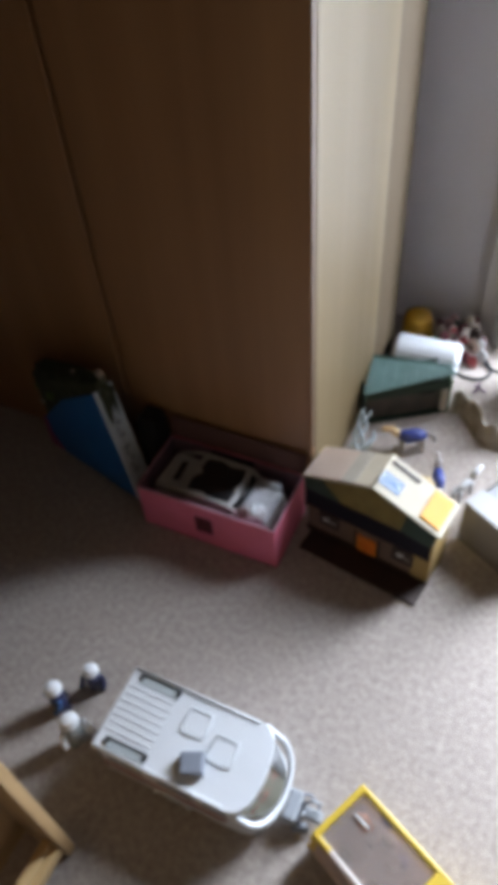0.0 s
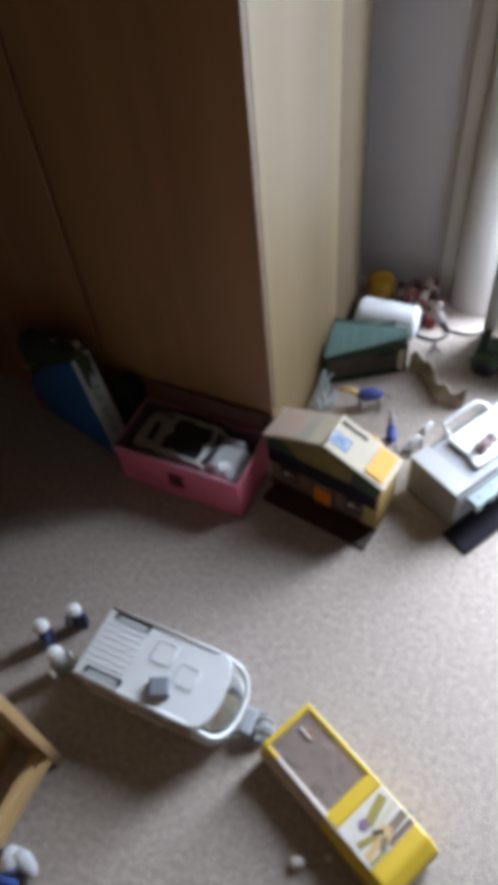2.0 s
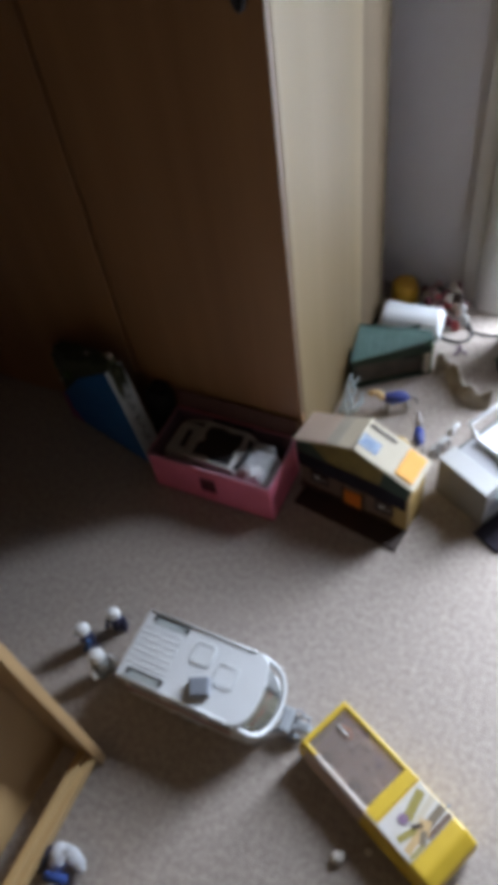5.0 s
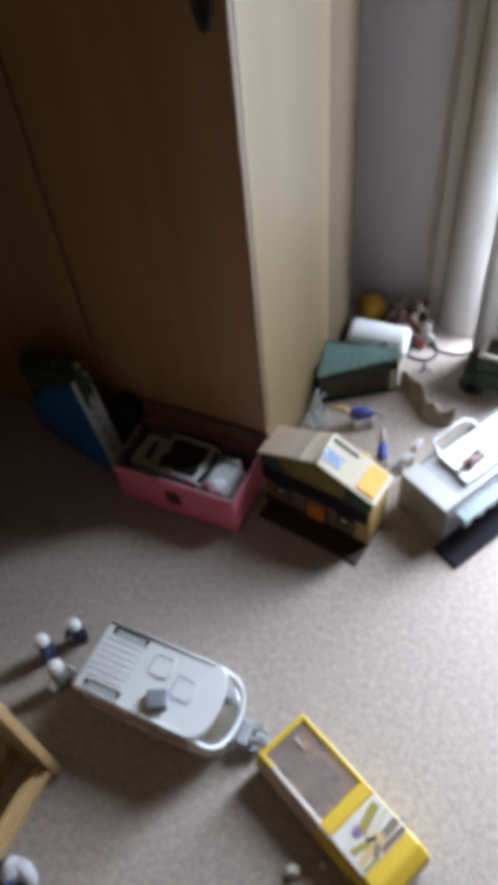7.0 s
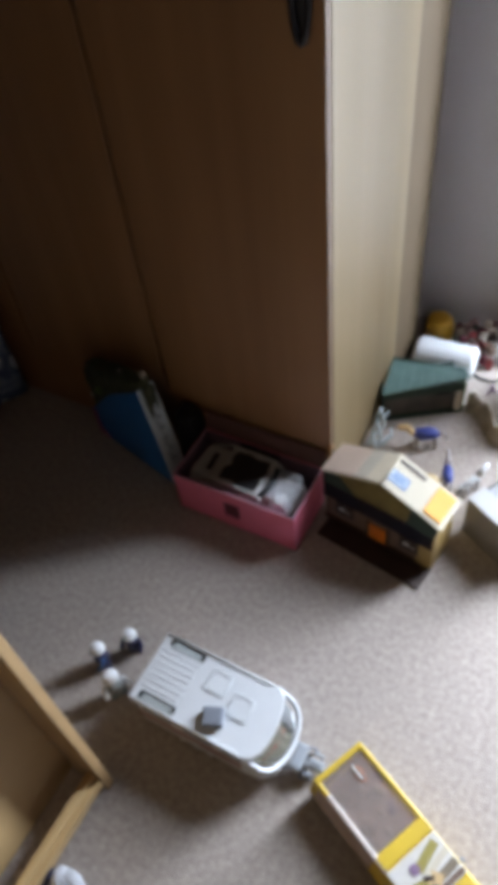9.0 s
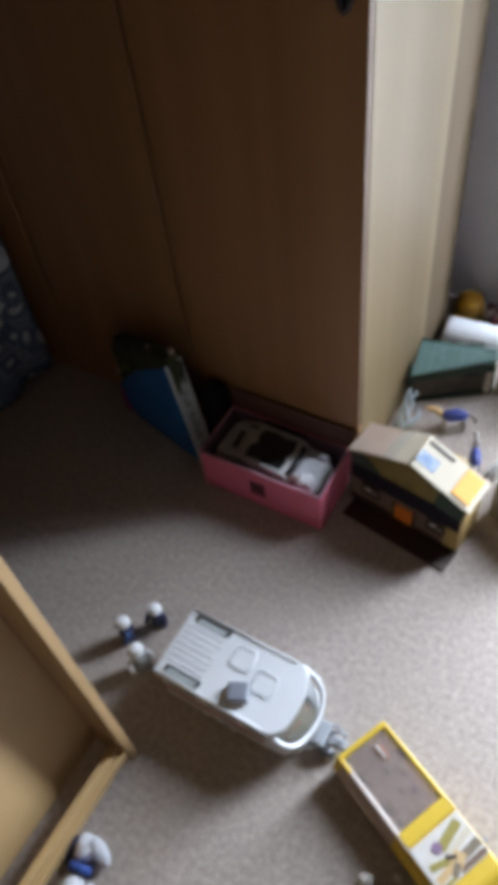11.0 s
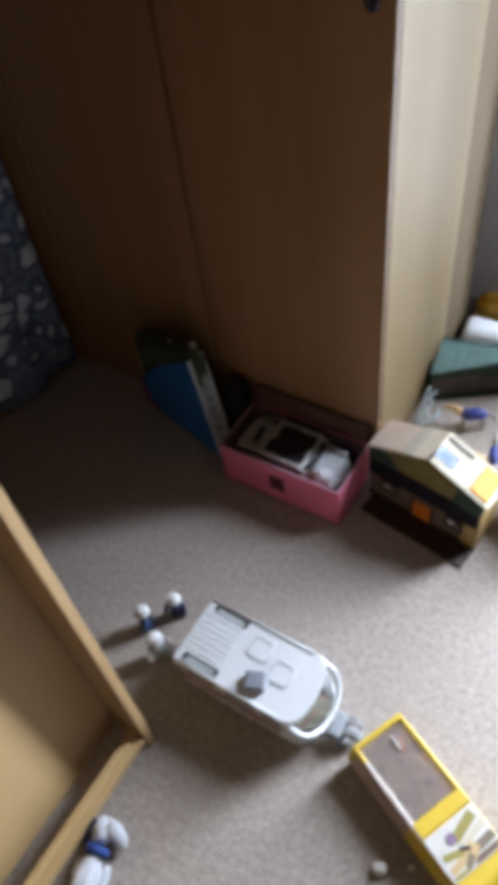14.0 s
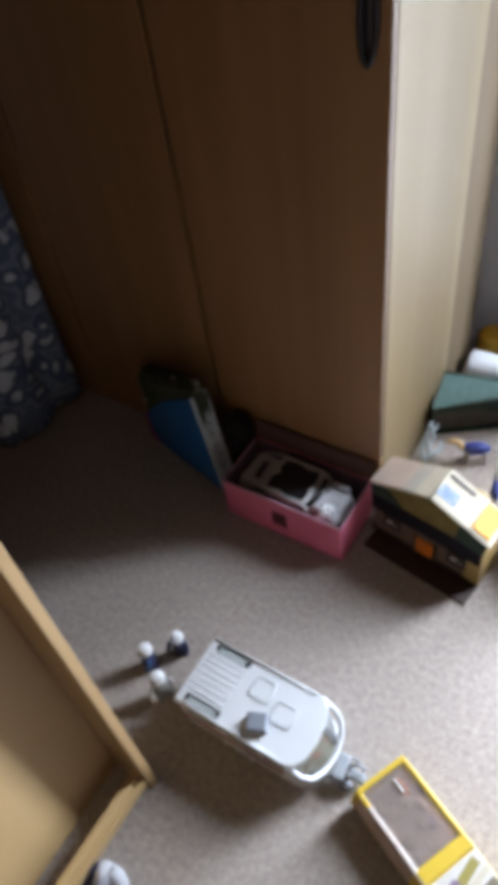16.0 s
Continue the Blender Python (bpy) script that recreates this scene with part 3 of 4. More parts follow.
def yellow_bus():
    b = thing("toy_bus", pose2(0.298, -0.628, 0, -25), "yellow plastic toy bus with smoky clear roof panel", "toy bus")
    L, w, h = 0.345, 0.061, 0.078
    part("chassis", block((0.004, -w + 0.004, 0.012), (L - 0.02, w - 0.004, 0.022), 0.003), HOUSE_BROWN, b)
    part("seat_deck", block((0.014, -w + 0.008, 0.022), (0.176, w - 0.008, 0.030), 0.002), SEAT_TAN, b)
    part("rear_wall", block((0.0, -w, 0.014), (0.012, w, h), 0.004, 3), YELLOW, b)
    for s in (-1, 1):
        a, c = sorted((s * w, s * (w - 0.010)))
        # Near rail pale, not yellow: the highlight on its edge is painted.
        part("roof_rail", block((0.010, a, h - 0.010), (0.20, c, h), 0.003), YELLOW if s > 0 else BUS_RAIL, b)
        part("sill", block((0.010, a, 0.014), (L - 0.05, c, 0.030), 0.003), YELLOW, b)
        pane = part("side_pane", block((0.012, s * (w - 0.005) - 0.001, 0.030), (0.170, s * (w - 0.005) + 0.001, h - 0.010)), SMOKE, b, "smoky clear side pane")
        for x in (0.062, 0.275):
            wheel = part("wheel", lathe([(0.004, -0.006), (0.015, -0.007), (0.018, -0.005), (0.018, 0.005), (0.015, 0.007), (0.004, 0.006)], 18, m=pose(x, s * (w - 0.002), 0.018, 90)), BLACK, b, "black wheel", True)
            part("rim", lathe([(0.002, -0.0075), (0.008, -0.0075), (0.008, 0.0075), (0.002, 0.0075)], 14, m=pose(x, s * (w - 0.002), 0.018, 90)), YELLOW, wheel)
    flare = [(-w - 0.009, 0.014), (-w - 0.010, 0.032), (-w - 0.002, h - 0.012), (-w + 0.001, h - 0.012), (-w + 0.001, 0.014)]
    part("side_skirt", prism(flare, 0.016, 0.171, "x", 0.001), SEAT_TAN, b, "pinkish tan flared side")
    part("side_skirt", prism(flare, 0.0, 0.0155, "x", 0.001), YELLOW, b)
    part("side_skirt", prism(flare, 0.1715, L - 0.030, "x", 0.001), YELLOW, b)
    part("skirt_strip", tube([(0.0, -w - 0.010, 0.034), (0.171, -w - 0.010, 0.034)], 0.0026, 6), ROOF_TAN, b, "pale tan ledge along the side", True)
    part("skirt_strip", tube([(0.172, -w - 0.010, 0.034), (L - 0.03, -w - 0.010, 0.034)], 0.0026, 6), YELLOW, b, smooth=True)
    part("corner_post", block((0.010, -w, h - 0.030), (0.040, -w + 0.010, h + 0.001), 0.003), YELLOW, b)
    part("roof_panel", block((0.012, -w + 0.011, h - 0.008), (0.172, w - 0.011, h - 0.005)), SMOKE, b, "smoky clear roof panel")
    # Glint on the clear roof, built as a small white block.
    part("glint_bar", block((0.026, 0.014, h - 0.004), (0.056, 0.0175, h - 0.001), 0.001), PRINT_WHITE, b, "glint on the smoky roof, made as a white bar")
    for y in (-0.022, 0.018):
        for x in (0.06, 0.105, 0.145):
            part("seat", block((x, y - 0.012, 0.030), (x + 0.018, y + 0.012, 0.048), 0.003), SEAT_TAN, b)
    for x, y, mt, q in ((0.040, 0.026, RED_ORANGE, 0.012), (0.086, 0.036, ROOF_TAN, 0.010), (0.122, 0.030, PURPLE, 0.009), (0.052, -0.034, BROWN_PRINT, 0.011), (0.124, -0.032, HOUSE_TAN, 0.012), (0.150, 0.0, ROOF_TAN, 0.009)):
        part("cargo", blob((x, y, 0.030 + q), (q * 1.5, q, q), rough=0.3, sub=2), mt, b)
    part("cross_band", block((0.170, -w, 0.030), (0.200, w, h), 0.004, 3), YELLOW, b)
    cab = part("cab", prism([(0.198, 0.014), (L - 0.012, 0.014), (L, 0.03), (L - 0.004, 0.060), (L - 0.030, 0.0755), (0.198, 0.0765)], -w, w, "y", 0.006), YELLOW, b)
    part("sticker", block((0.202, -w + 0.003, 0.0752), (0.285, w - 0.003, 0.0775), 0.0008), PRINT_WHITE, cab, "white printed roof sticker")
    # picture on the sticker: slanted bands, wheels and patches
    for x, y, lx, ly, turn, mt, up in ((0.224, 0.018, 0.009, 0.030, 16, OLIVE, 0.0776), (0.242, 0.026, 0.006, 0.030, 10, ROOF_PALE, 0.0777), (0.262, 0.030, 0.008, 0.026, 4, BROWN_PRINT, 0.0776),
                                       (0.278, 0.026, 0.005, 0.030, 0, HOUSE_TAN, 0.0777), (0.262, 0.004, 0.011, 0.014, 30, TAN_HEAD, 0.0778), (0.250, -0.026, 0.006, 0.022, -14, OLIVE, 0.0777),
                                       (0.266, -0.030, 0.007, 0.020, 8, TAN_HEAD, 0.0776), (0.272, -0.010, 0.006, 0.012, 34, BROWN_PRINT, 0.0779), (0.280, -0.034, 0.003, 0.018, 0, OLIVE, 0.0777),
                                       (0.252, -0.004, 0.004, 0.010, -30, HOUSE_BROWN, 0.0780)):
        part("print_bar", block((-lx, -ly, 0), (lx, ly, 0.0005), m=pose(x, y, up, 0, 0, turn)), mt, cab)
    part("print_bar", lathe([(0.010, 0), (0.010, 0.0006), (0.0003, 0.0006)], 14, m=pose(0.227, -0.014, 0.0783)), PURPLE, cab)
    part("mirror", block((0.262, w, 0.058), (0.270, w + 0.010, 0.070), 0.002), SLATE, cab, "dark wing mirror")


def toy_figure(x, y, rz, lean, mats, label, s=1.0):
    """A plain toy shape: feet, body, arms and capped head in one mesh; mats: body, head, cap, arms."""
    bm = bmesh.new()
    block((-0.013, -0.007, 0.0), (-0.001, 0.009, 0.026), 0.002, bm=bm, slot=0)
    block((0.001, -0.007, 0.0), (0.013, 0.009, 0.026), 0.002, bm=bm, slot=0)
    lathe([(0.010, 0.024), (0.014, 0.030), (0.012, 0.044), (0.006, 0.050)], 12, bm, slot=0)
    for q in (-1, 1):
        tube([(q * 0.014, 0, 0.045), (q * 0.018, -0.006, 0.036), (q * 0.018, -0.014, 0.028)], 0.0045, 8, bm, 3)
    blob((0, 0, 0.059), (0.0105, 0.0105, 0.011), bm, sub=2, slot=1)
    lathe([(0.0135, 0.061), (0.013, 0.066), (0.009, 0.074), (0.003, 0.076)], 14, bm, slot=2)
    ob = finish("toy_figure", bm, mats, smooth=False, m=pose(x, y, 0.0, lean, 0, rz) @ Matrix.Scale(s, 4))
    return tagged(ob, label, "toy figure", "toy figures beside the caravan")


def pink_box():
    b = thing("shoe_box", pose2(-0.184, -0.105, 0, 0.5), "open pink cardboard box without lid, holding toys", "box")
    lx, ly, h, t = 0.172, 0.086, 0.138, 0.003
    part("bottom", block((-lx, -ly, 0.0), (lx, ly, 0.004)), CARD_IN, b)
    # front wall with a hand hole: pieces round the opening
    hx0, hx1, hz0, hz1 = -0.030, 0.016, 0.040, 0.098
    bm = bmesh.new()
    for lo, hi in (((-lx, -ly, 0.0), (hx0, -ly + t, h)), ((hx1, -ly, 0.0), (lx, -ly + t, h)), ((hx0, -ly, 0.0), (hx1, -ly + t, hz0)), ((hx0, -ly, hz1), (hx1, -ly + t, h))):
        block(lo, hi, bm=bm)
    part("front_wall", bm, CARD_PINK, b)
    # Dark sheet behind the opening, in place of the shade inside.
    part("hole_shade", block((hx0 - 0.004, -ly + t + 0.001, hz0 - 0.004), (hx1 + 0.004, -ly + t + 0.003, hz1 + 0.004)), MAROON, b, "dark maroon sheet added for the shade inside the hand hole")
    part("back_wall", block((-lx, ly - t, 0.0), (lx, ly, h)), CARD_PINK, b)
    part("end_wall", block((-lx - 0.0005, -ly + t, 0.0), (-lx + t, ly - t, h)), CARD_PINK, b)
    part("end_wall", block((lx - t, -ly + t, 0.0), (lx + 0.0005, ly - t, h)), CARD_PINK, b)
    # Lining: lilac-grey, with the open box's inner shade in its dark tone.
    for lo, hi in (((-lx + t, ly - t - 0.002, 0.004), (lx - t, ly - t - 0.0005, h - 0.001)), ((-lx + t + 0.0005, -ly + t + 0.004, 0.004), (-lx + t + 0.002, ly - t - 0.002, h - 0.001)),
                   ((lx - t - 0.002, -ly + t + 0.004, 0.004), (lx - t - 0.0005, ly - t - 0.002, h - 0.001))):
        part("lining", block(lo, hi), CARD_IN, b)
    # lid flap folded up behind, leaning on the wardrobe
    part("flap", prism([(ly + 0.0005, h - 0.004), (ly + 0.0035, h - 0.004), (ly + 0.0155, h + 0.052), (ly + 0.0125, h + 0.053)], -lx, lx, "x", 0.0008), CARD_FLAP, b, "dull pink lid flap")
    for lo, hi in (((-lx, -ly - 0.001, h - 0.002), (lx, -ly + t + 0.001, h + 0.0012)), ((-lx - 0.001, -ly + t + 0.0015, h - 0.002), (-lx + t + 0.001, ly - 0.001, h + 0.0012)),
                   ((lx - t - 0.001, -ly + t + 0.0015, h - 0.002), (lx + 0.001, ly - 0.001, h + 0.0012))):
        part("rim", block(lo, hi, 0.0006), CARD_RIM, b, "pale pink rim")
    # toy car filling the box, seen from above
    c = thing("toy_car", pose(-0.190, -0.102, 0.0045, 0, 0, -2) @ Matrix.Diagonal((1.14, 1.16, 1.18, 1)), "cream toy car with black roof openings lying in the box", "toy car")
    plan = [(-0.132, -0.044), (-0.120, -0.056), (0.040, -0.060), (0.118, -0.056), (0.136, -0.040), (0.138, 0.034), (0.118, 0.050), (0.040, 0.054), (-0.118, 0.052), (-0.134, 0.036)]
    part("body", prism(plan, 0.030, 0.082, "z", 0.010), TOY_CREAM, c)
    part("chassis", block((-0.115, -0.050, 0.014), (0.115, 0.046, 0.032), 0.004), BLACK, c)
    part("rear_deck", block((-0.126, -0.050, 0.080), (-0.058, 0.046, 0.100), 0.012, 3), TOY_CREAM, c)
    part("rear_slot", block((-0.094, -0.020, 0.0995), (-0.080, 0.030, 0.1025), 0.001, m=pose(0, 0, 0, 0, 0, 6)), BLACK, c, "black slot in the rear deck")
    part("cabin", block((-0.062, -0.054, 0.081), (0.056, 0.049, 0.112), 0.009, 3), TOY_CREAM, c)
    hole = [(-0.046, -0.046), (-0.014, -0.040), (0.004, -0.048), (0.046, -0.044), (0.048, -0.020), (0.040, -0.008), (0.049, 0.010), (0.042, 0.042), (0.010, 0.036), (-0.012, 0.043), (-0.042, 0.038), (-0.046, 0.014), (-0.036, 0.002), (-0.049, -0.014)]
    part("roof_opening", prism(hole, 0.1115, 0.1135, "z", 0.0006), BLACK, c, "ragged black roof opening")
    part("screen_gap", tube([(0.052, -0.054, 0.100), (0.064, -0.030, 0.1045), (0.068, 0.0, 0.1055), (0.062, 0.030, 0.104), (0.050, 0.046, 0.100)], 0.0055, 8), BLACK, c, "dark gap before the bonnet", True)
    part("bonnet", block((0.066, -0.050, 0.078), (0.128, 0.036, 0.099), 0.010, 3), BONNET, c, "bright silvery white bonnet")
    part("lamp_bar", block((0.070, 0.028, 0.080), (0.120, 0.048, 0.104), 0.006), MID_GREY, c)
    for s in (-1, 1):
        part("roof_bar", tube([(-0.116, s * 0.050 - 0.003, 0.092), (-0.062, s * 0.050 - 0.003, 0.112), (0.050, s * 0.050 - 0.003, 0.1135), (0.070, s * 0.048 - 0.003, 0.100)], 0.0045, 8), TOY_CREAM, c, smooth=True)
        for x in (-0.08, 0.078):
            part("wheel", lathe([(0.003, -0.007), (0.02, -0.008), (0.02, 0.008), (0.003, 0.007)], 18, m=pose(x, s * 0.048 - 0.002, 0.02, 90)), BLACK, c, "black wheel", True)
    # crumpled clear wrapper at the box's end
    bm = blob((0, 0, 0), (0.020, 0.016, 0.012), rough=0.7, sub=3)
    tagged(finish("plastic_wrapper", bm, TOY_WHITE, m=pose(-0.076, -0.150, 0.128, 8, 0, 20)), "crumpled white plastic wrapper in the pink box", "wrapper")
    bm = blob((0, 0, 0), (0.016, 0.013, 0.014), rough=0.4, sub=2)
    tagged(finish("pink_ball", bm, PINKISH, m=pose(-0.100, -0.158, 0.124)), "small pinkish crumpled ball on the wrapper", "ball")
    tagged(finish("dark_block", block((-0.055, -0.008, 0.0), (0.055, 0.008, 0.130), 0.003), DARK_BASE, m=pose(-0.190, -0.030, 0.0045, 0, 0, -1)), "dark flat toy standing in the box behind the car", "toy block")


def toy_house():
    h = thing("toy_house", pose2(0.012, -0.053, 0, -9), "yellow and brown carry-along toy house with cream roof", "toy house")
    W, D, E, A = 0.300, 0.088, 0.190, 0.248
    part("front_wall", prism([(0, 0), (W, 0), (W, E), (W / 2 + 0.004, A), (0, E)], 0.0, 0.006, "y"), HOUSE_TAN, h)
    part("rear_wall", prism([(0, 0), (W, 0), (W, E), (W / 2 + 0.004, A), (0, E)], D - 0.006, D, "y"), HOUSE_YELLOW, h)
    part("side_wall", block((0, 0.006, 0), (0.006, D - 0.006, E)), HOUSE_YELLOW, h)
    part("side_wall", block((W - 0.006, 0.006, 0), (W, D - 0.006, E)), HOUSE_YELLOW, h, "yellow side wall")
    part("base_plate", block((0.012, -0.066, 0.0), (W + 0.002, -0.0066, 0.007), 0.002), HOUSE_BROWN, h, "dark brown fold-out base plate")
    part("base_strip", block((-0.002, -0.006, 0.0), (W + 0.002, -0.0002, 0.012), 0.001), HOUSE_BROWN, h, "dark brown base strip")
    part("corner_strip", block((W - 0.040, -0.004, 0.0125), (W + 0.001, -0.0002, E - 0.04), 0.001), HOUSE_YELLOW, h)
    part("eave_board", block((-0.004, -0.0062, 0.092), (W - 0.004, -0.0045, 0.150), 0.0006), DARK_BASE, h, "dark eave board")
    part("gable_board", prism([(0.0, 0.1505), (W - 0.05, 0.1505), (W - 0.06, E + 0.006), (W / 2 + 0.004, A - 0.008), (0.03, E + 0.006)], -0.0046, -0.0006, "y"), GABLE, h, "olive yellow gable board")
    part("gable_edge", prism([(W - 0.075, 0.152), (W - 0.004, 0.140), (W + 0.004, E - 0.006), (W - 0.065, E + 0.020)], -0.0066, -0.0050, "y"), BOTTLE_GREEN, h, "bottle green gable edge")
    part("gable_edge", prism([(-0.004, 0.150), (0.085, 0.1505), (0.038, E + 0.008), (-0.006, E - 0.006)], -0.0066, -0.0050, "y"), BOTTLE_GREEN, h)
    for x in (0.056, 0.238):
        win = part("window", block((x - 0.026, -0.0045, 0.040), (x + 0.026, -0.0008, 0.084), 0.001), HOUSE_BROWN, h, "small dark window with white bars")
        part("window_bar", block((x - 0.014, -0.0062, 0.062), (x + 0.002, -0.0046, 0.070), 0.0006), TOY_WHITE, win)
        part("window_bar", block((x + 0.006, -0.0062, 0.060), (x + 0.018, -0.0046, 0.064)), GREY_LEG, win)
    door = part("door", block((0.128, -0.0055, 0.0125), (0.176, -0.0007, 0.066), 0.001), RED_ORANGE, h, "red orange door")
    part("door_frame", block((0.120, -0.0050, 0.0125), (0.1275, -0.0006, 0.074)), HOUSE_BROWN, door)
    part("door_frame", block((0.1765, -0.0050, 0.0125), (0.184, -0.0006, 0.074)), HOUSE_BROWN, door)

    def slope(x0, z0, x1, z1, y0, y1, th, mt, name, label=""):
        n = Vector((-(z1 - z0), 0, x1 - x0)).normalized() * th
        bm = bmesh.new()
        lo = [(x0, z0), (x1, z1), (x1 + n.x, z1 + n.z), (x0 + n.x, z0 + n.z)]
        return part(name, prism(lo, y0, y1, "y", 0.0012, bm), mt, h, label)

    R = W / 2 + 0.004
    # Left slope and its strips painted brighter to make up for less light.
    slope(-0.010, E - 0.004, R, A, -0.008, D + 0.004, 0.005, ROOF_PALE, "roof", "cream roof side")
    slope(-0.008, E - 0.0005, R * 0.52, E + (A - E) * 0.52 + 0.0035, -0.007, D + 0.003, 0.003, ROOF_TAN, "roof_strip", "tan strip on the roof")
    slope(R * 0.53, E + (A - E) * 0.53 + 0.0035, R * 0.74, E + (A - E) * 0.74 + 0.0035, -0.007, D + 0.003, 0.003, ROOF_GREY, "roof_strip", "grey strip on the roof")
    main = slope(R, A, W + 0.010, E - 0.006, -0.008, D + 0.004, 0.005, ROOF_CREAM, "roof", "cream roof side")
    part("ridge", tube([(R, -0.008, A + 0.003), (R, D + 0.004, A + 0.003)], 0.004, 8), ROOF_CREAM, h, smooth=True)
    ang = math.degrees(math.atan2(A - E + 0.006, W + 0.010 - R))

    def on_roof(u, v, su, sv, up, mt, name, label=""):
        """A thin piece on the cream slope: u down the slope from the ridge, v back from the front."""
        m = pose(R, 0, A + 0.0052, 0, ang, 0)
        return part(name, block((u - su, v - sv, 0.0), (u + su, v + sv, up), 0.0006, m=m), mt, main, label)

    on_roof(0.134, 0.044, 0.024, 0.040, 0.004, ORANGE, "orange_plate", "orange plate on the roof")
    on_roof(0.040, 0.076, 0.036, 0.005, 0.0018, HOUSE_BROWN, "slot", "dark carrying slot in the roof")
    label = on_roof(0.026, 0.030, 0.027, 0.0175, 0.0008, PRINT_PALE, "roof_label", "pale blue printed label")
    for u, v, su, sv in ((0.026, 0.0155, 0.027, 0.0022), (0.026, 0.0445, 0.027, 0.0022), (0.0015, 0.030, 0.002, 0.0125), (0.0505, 0.030, 0.002, 0.0125), (0.026, 0.0245, 0.020, 0.0022), (0.024, 0.030, 0.018, 0.0018), (0.028, 0.036, 0.018, 0.0024)):
        on_roof(u, v, su, sv, 0.0013, BLUE_PRINT, "print_bar")
    part("knob", blob((0.226, D + 0.008, E + 0.012), (0.024, 0.016, 0.016), sub=2), HOUSE_YELLOW, h, "yellow rounded knob", True)


def grey_building():
    """x runs along the long front, y back across the short end."""
    m = pose2(0.470, -0.026, 0, 61)
    g = thing("toy_building", m, "grey and white toy building with carry handle and dark base", "toy building")
    L, D, h = 0.36, 0.150, 0.130
    part("end_wall", block((0, 0, 0), (0.006, D, h)), WARM_GREY, g, "warm grey end wall")
    part("end_wall", block((L - 0.006, 0, 0), (L, D, h)), WARM_GREY, g)
    part("rear_wall", block((0.006, D - 0.006, 0), (L - 0.006, D, h)), WARM_GREY, g)
    part("front_wall", block((0.006, 0.0, 0), (L - 0.006, 0.006, h - 0.02)), MID_GREY, g)
    part("base_plate", block((-0.026, -0.076, 0.0), (L, -0.001, 0.010), 0.002), DARK_BASE, g, "dark navy base plate on the carpet")
    part("deck", block((0.007, 0.007, h - 0.012), (L - 0.007, D - 0.007, h - 0.004)), MID_GREY, g)
    part("rim", block((-0.003, 0.002, h), (0.052, D + 0.001, h + 0.008), 0.002), LIGHT_GREY, g, "pale grey rim")
    roof = part("roof", block((0.102, 0.026, h + 0.000), (L - 0.010, D - 0.020, h + 0.012), 0.002), TOY_WHITE, g, "bright white roof plate")
    part("helipad_step", block((0.094, 0.027, h + 0.001), (0.1015, 0.056, h + 0.011), 0.002), TOY_WHITE, roof)
    balcony = part("balcony", block((0.032, -0.036, h - 0.034), (L - 0.02, -0.0005, h - 0.026), 0.002), BALCONY, g, "pale blue grey balcony strip")
    for k in range(7):
        x = 0.03 + k * 0.045
        part("rail_post", block((x, -0.037, h - 0.048), (x + 0.020, -0.031, h - 0.0265), 0.001), BALCONY, balcony)
        part("slit", block((x + 0.024, -0.022, h - 0.026), (x + 0.028, -0.010, h - 0.0245)), SLATE, balcony)
    for a, b in ((0.014, 0.06), (0.07, 0.15), (0.17, 0.25), (0.27, 0.34)):
        part("window", block((a, -0.0024, 0.05), (b, -0.0004, 0.088), 0.0006), SLATE, g, "dark window strip")
    # loop handle standing at the short end
    pts = [(0.118, D - 0.012, h - 0.018), (0.117, D - 0.004, h + 0.006), (0.121, D + 0.022, h + 0.016), (0.230, D + 0.014, h + 0.022), (0.243, D - 0.002, h + 0.018), (0.250, D - 0.014, h + 0.004), (0.250, D - 0.014, h - 0.018)]
    handle = part("carry_handle", tube(pts, 0.0065, 10), TOY_WHITE, g, "white loop handle", True)
    for p in (pts[0], pts[-1]):
        part("pivot", blob(p, (0.012, 0.012, 0.010), sub=2), TOY_WHITE, handle, smooth=True)
    # small vehicle resting on the roof plate
    v = thing("toy_buggy", m @ pose(0.156, 0.062, h + 0.0125, 0, 0, 6), "small pinkish brown toy buggy on the white roof", "toy buggy")
    part("body", blob((0, 0, 0.014), (0.034, 0.012, 0.010), rough=0.5, sub=3), PINKISH, v)
    for x in (-0.022, 0.0, 0.022):
        for s in (-1, 1):
            part("wheel", lathe([(0.002, -0.003), (0.007, -0.003), (0.007, 0.003), (0.002, 0.003)], 12, m=pose(x, s * 0.011, 0.007, 90)), BROWN_PRINT, v)
    part("cab", blob((0.012, 0, 0.024), (0.012, 0.009, 0.009), rough=0.4, sub=2), MID_GREY, v)


